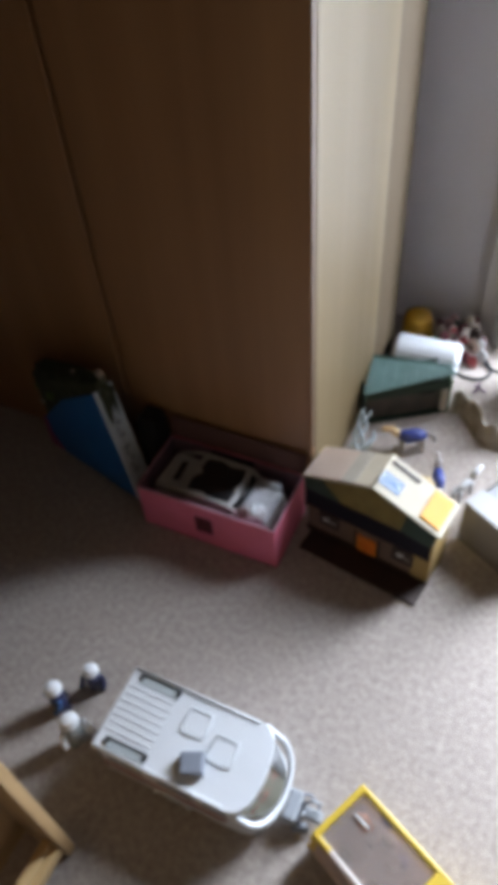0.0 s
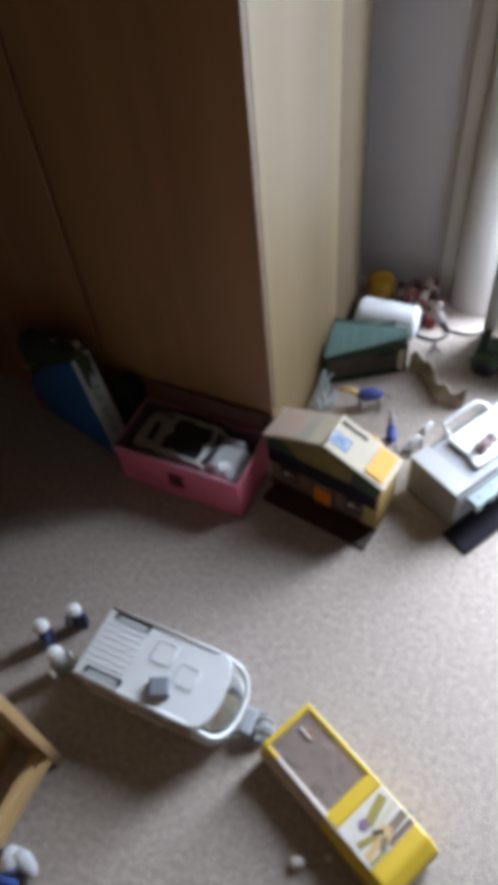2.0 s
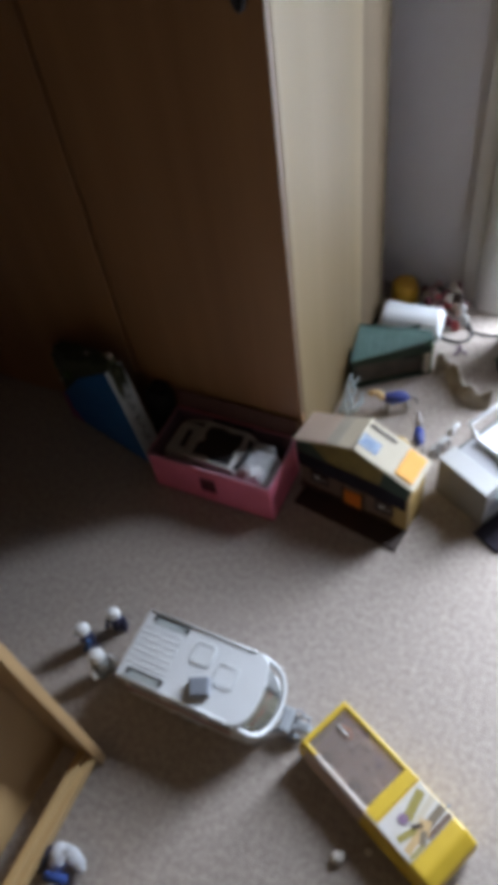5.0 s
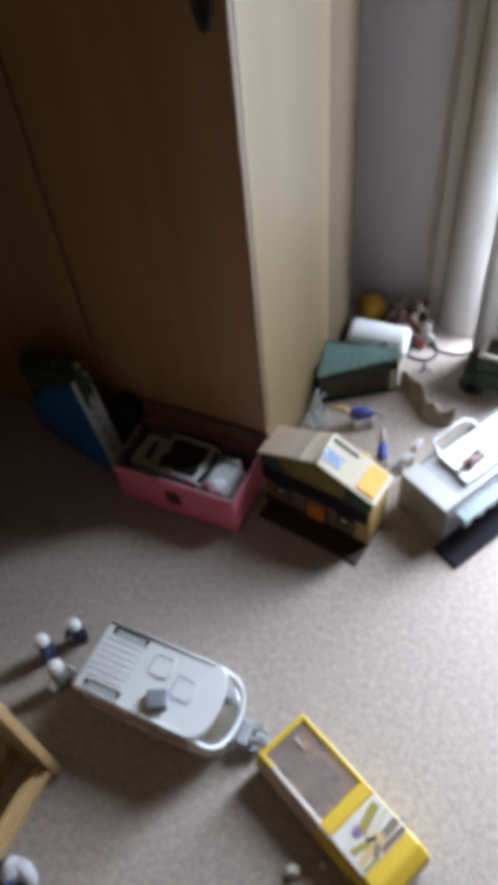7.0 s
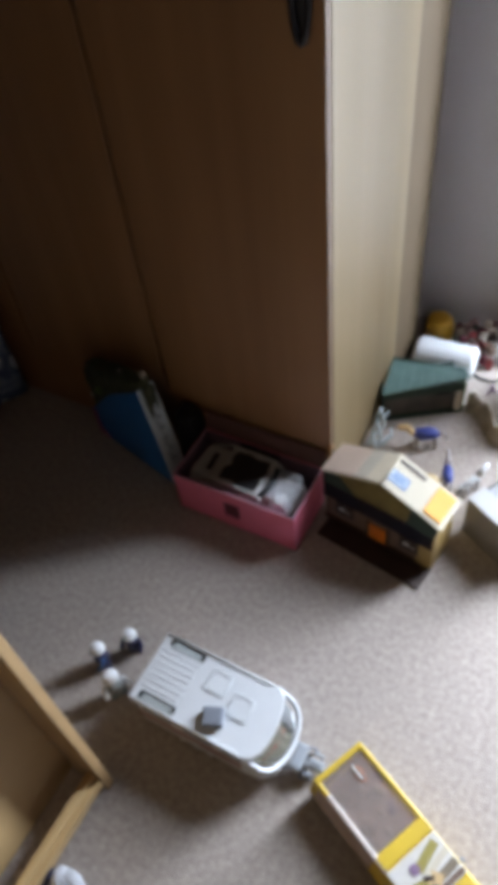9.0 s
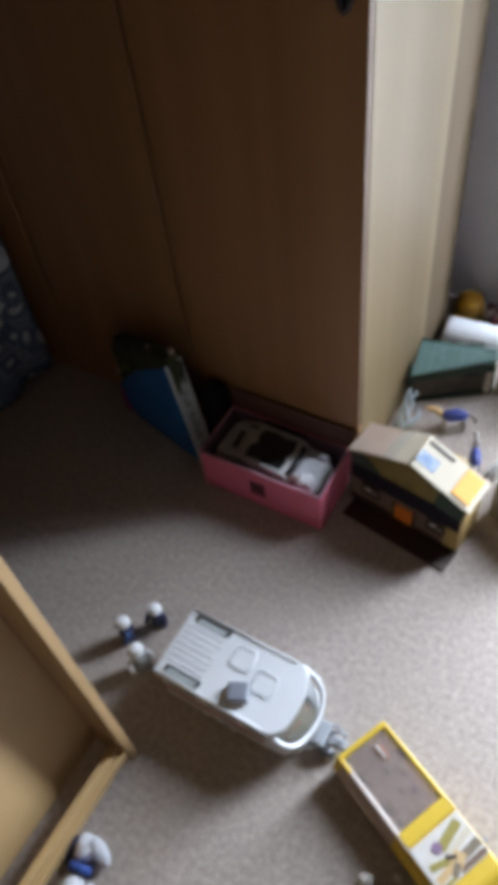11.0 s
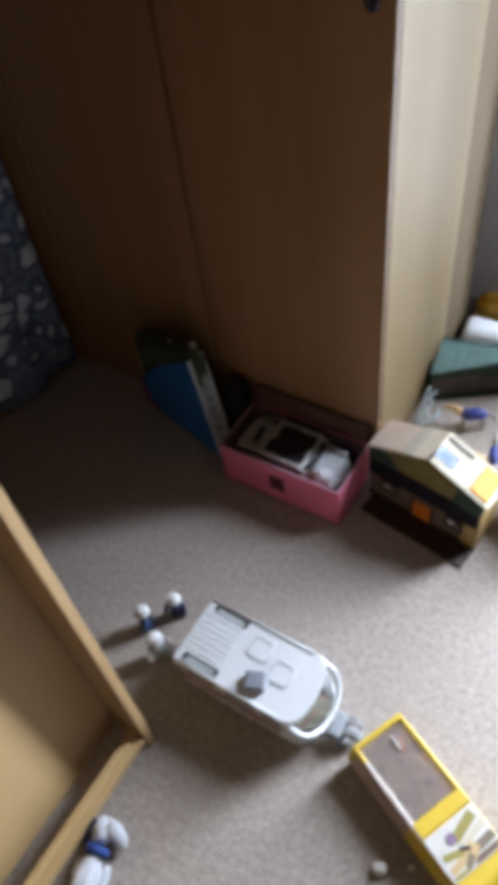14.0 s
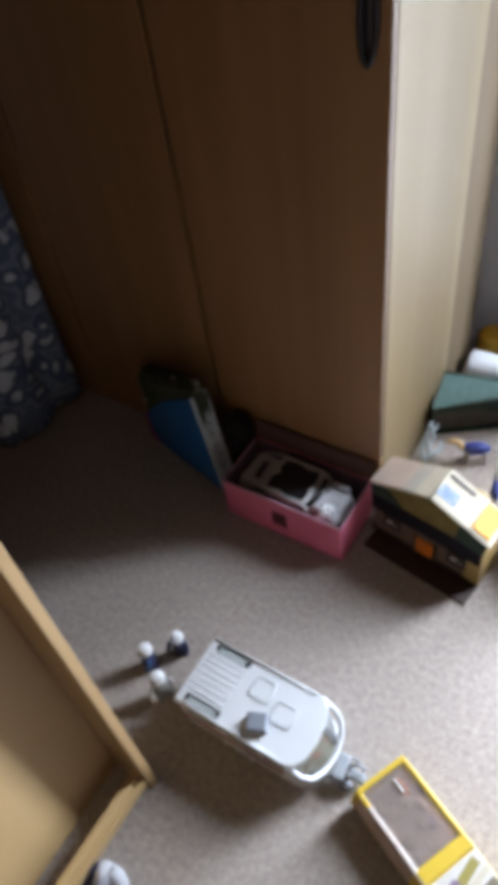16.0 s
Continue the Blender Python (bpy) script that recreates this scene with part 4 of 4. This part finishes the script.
def stable():
    """Front left corner at the origin, x along the front, y back."""
    s = thing("toy_stable", pose2(0.020, 0.310, 0, 34), "green toy stable with a sloping teal roof against the wardrobe", "toy stable")
    W, D, h = 0.232, 0.120, 0.112
    part("rear_wall", block((0.02, D - 0.030, 0), (W - 0.01, D - 0.025, h)), BOTTLE_GREEN, s)
    part("side_wall", prism([(0.0, 0.0), (D * 0.55, 0.0), (D * 0.55, h + 0.015), (0.0, h)], 0.0, 0.005, "x"), BOTTLE_GREEN, s)
    part("side_wall", block((W - 0.005, 0.0, 0), (W, 0.070, h)), GREEN, s, "grass green side wall")
    # Solid sheet where the front is open; the inside's dimness is its colour.
    part("front_wall", block((0.006, 0.016, 0.0), (W - 0.022, 0.020, h - 0.004)), STABLE_IN, s, "brown sheet for the dim open inside")
    part("lintel", block((0.0055, 0.004, h - 0.030), (W - 0.006, 0.008, h - 0.002)), BOTTLE_GREEN, s, "dark green lintel")
    part("post", block((W - 0.020, 0.002, 0.0), (W - 0.006, 0.014, h - 0.031)), ROCK_EDGE, s, "pale post")
    part("opening", block((W - 0.078, 0.012, h - 0.046), (W - 0.038, 0.0155, h - 0.012)), DARK_BASE, s, "small dark window")
    part("floor_plate", block((0.0, 0.0, 0.0), (W, 0.0155, 0.004)), BOTTLE_GREEN, s)
    # triangular roof half: long ridge at the back, eave running up to the far end
    bm = bmesh.new()
    lo = [Vector(p) for p in ((-0.008, -0.010, h + 0.004), (W + 0.006, 0.002, h + 0.016), (W + 0.004, 0.030, h + 0.020), (0.046, 0.098, h + 0.034))]
    v0 = [bm.verts.new(p) for p in lo]
    v1 = [bm.verts.new(p + Vector((0, 0, 0.004))) for p in lo]
    bm.faces.new(v0)
    bm.faces.new(v1[::-1])
    for i in range(4):
        bm.faces.new((v0[i], v1[i], v1[(i + 1) % 4], v0[(i + 1) % 4]))
    roof = part("roof", bm, TEAL, s, "teal green roof panel")
    part("ridge", tube([(0.046, 0.098, h + 0.038), (W + 0.004, 0.030, h + 0.024)], 0.004, 8), TEAL, roof, smooth=True)
    for k in range(8):
        u = (k + 0.5) / 8
        a, b = lo[0].lerp(lo[1], u), lo[3].lerp(lo[2], u)
        part("roof_rib", tube([a + Vector((0, 0, 0.0044)), b + Vector((0, 0, 0.0044))], 0.0022, 6), TEAL, roof)


def white_tub():
    bm = bmesh.new()
    prof = [(-0.048, 0.0), (-0.050, 0.030)] + [(0.050 * math.cos(a), 0.045 + 0.045 * math.sin(a)) for a in [math.pi - math.pi * i / 10 for i in range(11)]] + [(0.050, 0.030), (0.048, 0.0)]
    prism(prof, 0.0, 0.182, "x", 0.014, bm)
    tagged(finish("toy_tank", bm, TOY_WHITE, m=pose2(0.016, 0.590, 0, 3), smooth=False), "rounded white plastic toy tank behind the stable", "toy tank")


def corner_clutter():
    cup = thing("toy_bucket", pose(0.044, 0.722, 0.0) @ Matrix.Diagonal((0.92, 0.92, 0.98, 1)), "amber yellow plastic bucket upside down in the corner", "bucket")
    part("pail", lathe([(0.050, 0.0), (0.048, 0.045), (0.046, 0.066), (0.041, 0.076), (0.024, 0.080), (0.002, 0.081)], 24), CUP, cup, smooth=True)
    part("bucket_rim", lathe([(0.0495, 0.0), (0.053, 0.001), (0.053, 0.008), (0.050, 0.009)], 24), CUP, cup, smooth=True)
    rnd = random.Random(11)
    mats = [MAROON, BROWN_PRINT, ROCK, RED, MAROON, PINKISH, HOUSE_BROWN, BOTTLE_GREEN, HOUSE_TAN, ROCK_EDGE]
    names = ["dark red", "brown", "mottled brown", "red", "dark red", "pinkish", "dark brown", "green", "brown", "tan"]
    for k in range(46):
        x, y = 0.105 + 0.115 * rnd.random(), 0.655 + 0.105 * rnd.random()
        i = rnd.randrange(len(mats))
        z = rnd.choice((0.0, 0.02, 0.04, 0.055))
        m = pose(x, y, z, 0, 0, rnd.uniform(0, 180)) @ Matrix.Scale(rnd.uniform(0.40, 0.68), 4)
        bm = block((-0.024, -0.014, 0), (0.024, 0.014, 0.030 + 0.02 * rnd.random()), 0.005)
        block((-0.010, -0.016, 0.02), (0.016, 0.016, 0.050), 0.004, bm=bm)
        for s in (-1, 1):
            tube([(s * 0.016, -0.018, 0.010), (s * 0.016, 0.018, 0.010)], 0.009, 10, bm)
        tagged(finish("toy_piece", bm, mats[i], m=m), names[i] + " plastic toy piece in the heap by the wall", "toy", "heap of toys in the corner")
    # two pale pieces and a red one at the heap's edge
    for x, y, z, mt, lab in ((0.236, 0.668, 0.045, TOY_CREAM, "cream"), (0.250, 0.640, 0.030, TOY_CREAM, "cream"), (0.205, 0.640, 0.010, MAROON, "dark red"), (0.236, 0.700, 0.03, MAROON, "dark red"), (0.228, 0.640, 0.0, RED, "red")):
        bm = blob((0, 0, 0.018), (0.014, 0.010, 0.020), rough=0.3, sub=2)
        block((-0.010, -0.010, 0), (0.010, 0.010, 0.014), 0.003, bm=bm)
        tagged(finish("toy_piece", bm, mt, m=pose(x, y, z, 0, 0, 20)), lab + " small toy piece at the edge of the heap", "toy", "heap of toys in the corner")


def cable(points, r, label):
    out = []
    p = [Vector(q) for q in points]
    for i in range(len(p) - 1):
        a, b, c, d = p[max(i - 1, 0)], p[i], p[i + 1], p[min(i + 2, len(p) - 1)]
        for k in range(8):
            t = k / 8
            out.append(0.5 * ((2 * b) + (c - a) * t + (2 * a - 5 * b + 4 * c - d) * t * t + (3 * b - a - 3 * c + d) * t ** 3))
    out.append(p[-1])
    tagged(finish("cable", tube(out, r, 8), BLACK, smooth=True), label, "cable")


def rock_wall():
    bm = bmesh.new()
    path = [Vector((0.218 + 0.180 * u, 0.458 - 0.100 * u + 0.022 * math.sin(u * 7.0), 0)) for u in [i / 24 for i in range(25)]]
    rows = []
    for i, p in enumerate(path):
        d = (path[min(i + 1, 24)] - path[max(i - 1, 0)]).normalized()
        n = Vector((-d.y, d.x, 0))
        top = 0.054 + 0.012 * math.sin(i * 0.85) + 0.008 * noise.noise(Vector((i * 0.6, 2, 0)))
        ring = []
        for o, z in ((-0.020, 0.0), (-0.012, 0.5), (-0.006, 0.92), (-0.002, 1.0), (0.004, 1.0), (0.006, 0.6), (0.009, 0.0)):
            w = 0.005 * noise.noise(Vector((i * 0.5, z * 4, o * 60)))
            ring.append(bm.verts.new(p + n * (o + w) + Vector((0, 0, top * z))))
        rows.append(ring)
    for a, b in zip(rows, rows[1:]):
        for k in range(6):
            f = bm.faces.new((a[k], a[k + 1], b[k + 1], b[k]))
            # Top and window-side faces paler: the light on them is in the colour.
            f.material_index = 1 if k in (3, 4, 5) else 0
    bm.faces.new(rows[0])
    bm.faces.new(rows[-1][::-1])
    tagged(finish("toy_rock_wall", bm, [ROCK, ROCK_EDGE], smooth=True), "brown wavy plastic toy rock wall on the carpet", "toy wall")


def toy_animal(x, y, rz, body, head, leg, label, s=1.0, girth=1.0):
    a = thing("toy_animal", pose2(x, y, 0, rz) @ Matrix.Scale(s, 4), label, "toy animal", "toy animals near the stable")
    part("body", blob((0, 0, 0.038), (0.029, 0.014 * girth, 0.016 * girth), rough=0.2, sub=2), body, a, smooth=True)
    bm = tube([(-0.024, 0, 0.040), (-0.034, 0, 0.050), (-0.040, 0, 0.058)], [0.008, 0.007, 0.006], 8)
    blob((-0.046, 0, 0.056), (0.013, 0.006, 0.007), bm, sub=2)
    part("head", bm, head, a, smooth=True)
    for px in (-0.018, 0.020):
        for py in (-0.007, 0.007):
            part("leg", tube([(px, py, 0.034), (px + 0.002, py, 0.016), (px, py, 0.0)], [0.005, 0.0036, 0.0042], 8), leg, a, smooth=True)
    part("tail", tube([(0.028, 0, 0.042), (0.040, 0, 0.036), (0.044, 0, 0.020)], 0.0035, 6), leg, a, smooth=True)


def jeep():
    j = thing("toy_jeep", pose2(0.485, 0.552, 0, -2) @ Matrix.Scale(1.14, 4), "dark green toy jeep with white window frame", "toy jeep")
    part("body", prism([(-0.085, 0.030), (0.09, 0.030), (0.09, 0.075), (-0.02, 0.082), (-0.088, 0.066)], -0.045, 0.045, "y", 0.005), BOTTLE_GREEN, j)
    part("cabin", prism([(-0.064, 0.078), (0.085, 0.078), (0.08, 0.122), (-0.054, 0.122)], -0.040, 0.040, "y", 0.005), BOTTLE_GREEN, j)
    for s in (-1, 1):
        part("mudguard", tube([(-0.092, s * 0.046, 0.040), (-0.078, s * 0.047, 0.056), (-0.052, s * 0.047, 0.058), (-0.034, s * 0.046, 0.042)], 0.006, 8), GREEN, j, "green mudguard", True)
        for x in (-0.060, 0.060):
            wheel = part("wheel", lathe([(0.004, -0.011), (0.026, -0.012), (0.030, -0.008), (0.030, 0.008), (0.026, 0.012), (0.004, 0.011)], 20, m=pose(x, s * 0.044, 0.030, 90)), BLACK, j, "black wheel", True)
            part("rim", lathe([(0.002, -0.013), (0.014, -0.013), (0.014, 0.013), (0.002, 0.013)], 14, m=pose(x, s * 0.044, 0.030, 90)), DARK_BASE, wheel)
    roof_bm = bmesh.new()
    for lo, hi in (((-0.060, -0.042, 0.1225), (-0.046, 0.040, 0.1315)), ((0.012, -0.042, 0.1225), (0.024, 0.040, 0.1315)), ((0.076, -0.042, 0.1225), (0.086, 0.040, 0.1315)),
                   ((-0.0455, -0.042, 0.1225), (0.0115, -0.030, 0.1315)), ((-0.0455, 0.028, 0.1225), (0.0115, 0.040, 0.1315)), ((0.0245, -0.042, 0.1225), (0.0755, -0.030, 0.1315)), ((0.0245, 0.028, 0.1225), (0.0755, 0.040, 0.1315))):
        block(lo, hi, 0.002, bm=roof_bm)
    part("roof_frame", roof_bm, PRINT_WHITE, j, "cream white roof frame")
    part("hatch", block((-0.044, -0.028, 0.1215), (0.010, 0.026, 0.1245), 0.001), BLACK, j, "black roof hatch")


def magazine_file():
    """Spine's front foot at the origin, x negative along the long side, y back."""
    f = thing("magazine_file", pose2(-0.409, -0.140, 0.0, -14), "blue cardboard magazine file with a pale printed spine", "magazine file")
    L, w, t = 0.322, 0.052, 0.003
    side = [(-0.002, 0.0), (-L, 0.0), (-L - 0.004, 0.098), (-0.208, 0.225), (-0.062, 0.326)]
    part("front_side", prism(side, 0.0, t, "y", 0.0008), BOOK_BLUE, f, "blue cardboard side")
    part("rear_side", prism(side, w - t, w, "y", 0.0008), BOOK_BLUE, f)
    part("base", block((-L + 0.002, t + 0.0005, 0.0), (-0.004, w - t - 0.0005, 0.003)), BOOK_BLUE, f)
    spine = part("spine", prism([(0.0, 0.0), (0.004, 0.0), (-0.057, 0.330), (-0.061, 0.330)], -0.001, w + 0.001, "y", 0.0008), SPINE, f, "pale printed spine")
    for k in range(15):
        z = 0.045 + 0.018 * k
        x = 0.0045 - 0.1848 * z
        part("print_bar", prism([(x, z), (x + 0.0012, z), (x + 0.0012 - 0.0022, z + 0.012), (x - 0.0022, z + 0.012)], 0.016 + 0.007 * (k % 3 == 1), w - 0.018 - 0.008 * (k % 2), "y"), SLATE, spine)
    part("end_panel", prism([(-L, 0.0), (-L - 0.003, 0.0), (-L - 0.007, 0.099), (-L - 0.004, 0.099)], -0.001, w + 0.001, "y", 0.0006), BOOK_PINK, f, "purple pink end panel")
    part("corner_band", prism([(-L, 0.002), (-L + 0.050, 0.002), (-L + 0.016, 0.050), (-L + 0.012, 0.104), (-L - 0.003, 0.097)], -0.0014, -0.0003, "y"), BOOK_PINK, f, "purple pink corner print")
    # crumpled bag stuffed into the file, flat across its top
    bm = bmesh.new()
    made = bmesh.ops.create_icosphere(bm, subdivisions=5, radius=1.0)["verts"]
    box = lambda c: math.copysign(abs(c) ** 0.34, c)
    for v in made:
        q = v.co.copy()
        d = 1 + 0.10 * noise.noise(q * 2.6) + 0.07 * noise.noise(q * 6.1 + Vector((4, 0, 0))) + 0.03 * noise.noise(q * 15)
        x, z = box(q.x) * 0.142 * d, box(q.z) * d
        v.co = Vector((x, box(q.y) * 0.0215 * min(d, 1.04), 0.190 + z * 0.130 + 0.33 * x))
        v.co.z = max(v.co.z, 0.006)
    bag = tagged(finish("cloth_bag", bm, DARK_GREEN, m=pose2(-0.409, -0.140, 0.0, -14) @ pose(-0.185, w / 2, 0.0), smooth=True), "dark green crumpled cloth bag stuffed into the magazine file", "bag")
    for x, y, z, r, mt, tint in ((-0.325, 0.016, 0.20, 0.011, LIME, "lime green"), (-0.300, 0.022, 0.268, 0.008, GREY_LEG, "grey"), (-0.312, 0.010, 0.160, 0.010, ROCK_EDGE, "tan"),
                                 (-0.248, -0.004, 0.222, 0.011, LIME, "lime green"), (-0.062, 0.030, 0.366, 0.011, ROCK, "brown"), (-0.150, 0.022, 0.332, 0.007, GREY_LEG, "grey")):
        part("bead", blob((x + 0.185, y - w / 2, z), (r, r * 0.8, r * 1.1), rough=0.35, sub=2), mt, bag, tint + " plastic bead")
    # black lump added to darken the shaded gap behind the spine
    bm = bmesh.new()
    for v in bmesh.ops.create_icosphere(bm, subdivisions=4, radius=1.0)["verts"]:
        q = v.co.copy()
        d = 1 + 0.18 * noise.noise(q * 2.2 + Vector((9, 0, 0))) + 0.06 * noise.noise(q * 7)
        v.co = Vector((box(q.x) * 0.030 * d, box(q.y) * 0.030 * min(d, 1.05), max(box(q.z) * 0.105 * d, -0.1)))
    tagged(finish("black_gap_fill", bm, BLACK_FILL, m=pose(-0.398, -0.034, 0.10), smooth=True), "black lump added to darken the gap between the file and the pink box", "cloth")


def plush_dog():
    """Lies on its side: head at the origin, body trailing towards -x."""
    d = thing("plush_dog", pose2(-0.076, -1.060, 0, 104) @ Matrix.Scale(0.74, 4), "white plush dog with navy ear and blue collar", "plush toy")
    part("body", blob((-0.110, 0.0, 0.036), (0.066, 0.034, 0.036), rough=0.14, sub=4), PLUSH, d, "white plush body", True)
    bm = blob((0.014, 0.006, 0.036), (0.034, 0.028, 0.030), rough=0.15, sub=3)
    tube([(0.022, -0.004, 0.038), (0.018, -0.030, 0.034), (0.004, -0.052, 0.028), (-0.010, -0.064, 0.024)], [0.026, 0.023, 0.017, 0.008], 14, bm)
    part("head", bm, PLUSH, d, "white plush head with a long muzzle", True)
    bm = tube([(0.024, 0.022, 0.050), (0.016, 0.044, 0.042), (-0.008, 0.056, 0.028), (-0.030, 0.058, 0.016)], [0.012, 0.019, 0.021, 0.010], 12)
    part("ear", bm, PLUSH_NAVY, d, "navy ear", True)
    part("collar", lathe([(0.020, -0.011), (0.031, -0.011), (0.034, 0.0), (0.031, 0.011), (0.020, 0.011)], 24, m=pose(-0.036, 0.0, 0.036, 0, 90, 0)), COLLAR, d, "blue collar", True)
    for s in (-1, 1):
        part("paw", blob((-0.085, s * 0.036, 0.016), (0.030, 0.015, 0.016), rough=0.15, sub=3), PLUSH, d, smooth=True)


caravan()
yellow_bus()
toy_figure(-0.230, -0.592, 20, 0, [NAVY, TAN_HEAD, TOY_WHITE, NAVY], "toy figure in navy with a white cap", 1.22)
toy_figure(-0.274, -0.654, -30, 0, [NAVY, ICE, TOY_WHITE, BLUE_PRINT], "toy figure in navy and pale blue with a white cap", 1.30)
toy_figure(-0.205, -0.696, 60, 0, [VAN_GREY, TOY_CREAM, TOY_WHITE, TOY_WHITE], "pale grey toy figure next to the caravan", 1.42)
pink_box()
toy_house()
grey_building()
stable()
white_tub()
corner_clutter()
cable([(0.19, 0.60, 0.004), (0.22, 0.585, 0.004), (0.262, 0.590, 0.004), (0.283, 0.625, 0.004), (0.268, 0.66, 0.006), (0.23, 0.69, 0.02), (0.20, 0.70, 0.03)], 0.0042, "black cable looped on the carpet")
cable([(0.24, 0.672, 0.02), (0.275, 0.645, 0.005), (0.32, 0.640, 0.004), (0.36, 0.652, 0.004), (0.40, 0.70, 0.004), (0.46, 0.74, 0.004)], 0.004, "black cable running under the curtain")
rock_wall()
toy_animal(0.160, 0.272, 22, BLUE_BODY, TAN_HEAD, GREY_LEG, "blue toy horse with a tan head", 1.35)
toy_animal(0.258, 0.165, -70, BLUE_BODY, GREY_LEG, GREY_LEG, "slim blue and grey toy horse", 1.2, 0.85)
toy_animal(0.318, 0.172, -115, LIGHT_GREY, TOY_WHITE, LIGHT_GREY, "small pale grey toy animal", 1.1, 0.55)
jeep()
magazine_file()
plush_dog()

# ice-blue twisted plastic strip between stable and house
bm = bmesh.new()
for turn in (0.0, 2.2, 4.3):
    tube([(0.034 + 0.013 * math.sin(i * 0.48 + turn), 0.206 + 0.0065 * i + 0.007 * math.cos(i * 0.48 + turn), 0.010 + 0.0062 * i) for i in range(13)],
         [0.0065 - 0.0003 * i for i in range(13)], 8, bm)
tube([(0.036, 0.205, 0.010), (0.058, 0.222, 0.018), (0.070, 0.250, 0.030), (0.064, 0.262, 0.046)], [0.007, 0.008, 0.005, 0.002], 8, bm)
tagged(finish("toy_dragon", bm, ICE, smooth=True), "ice-blue twisted plastic toy dragon by the wardrobe", "toy")

# small purple cross-shaped piece and a little figure near the jeep
bm = bmesh.new()
for k in range(3):
    a = math.tau * k / 3
    tube([(0, 0, 0.012), (0.020 * math.cos(a), 0.020 * math.sin(a), 0.004)], 0.0035, 8, bm)
tube([(0, 0, 0.010), (0, 0, 0.034)], 0.0035, 8, bm)
tagged(finish("toy_jack", bm, PURPLE, m=pose2(0.268, 0.545)), "small purple four-armed toy piece on the carpet", "toy")
toy = toy_figure(0.505, 0.392, 30, 0, [PURPLE, PINKISH, LIGHT_GREY, BLUE_PRINT], "small purple and blue toy figure by the jeep", 0.8)

for x, y, s in ((0.405, -0.834, 1.0), (0.353, -0.928, 0.95), (0.455, -0.802, 0.5)):
    bm = blob((0, 0, 0.011), (0.014 * s, 0.012 * s, 0.012 * s), rough=0.5, sub=2)
    tagged(finish("foam_crumb", bm, CRUMB, m=pose2(x, y, -0.001, 40 * s)), "pale crumpled foam crumb on the carpet", "crumb", "crumbs on the carpet")
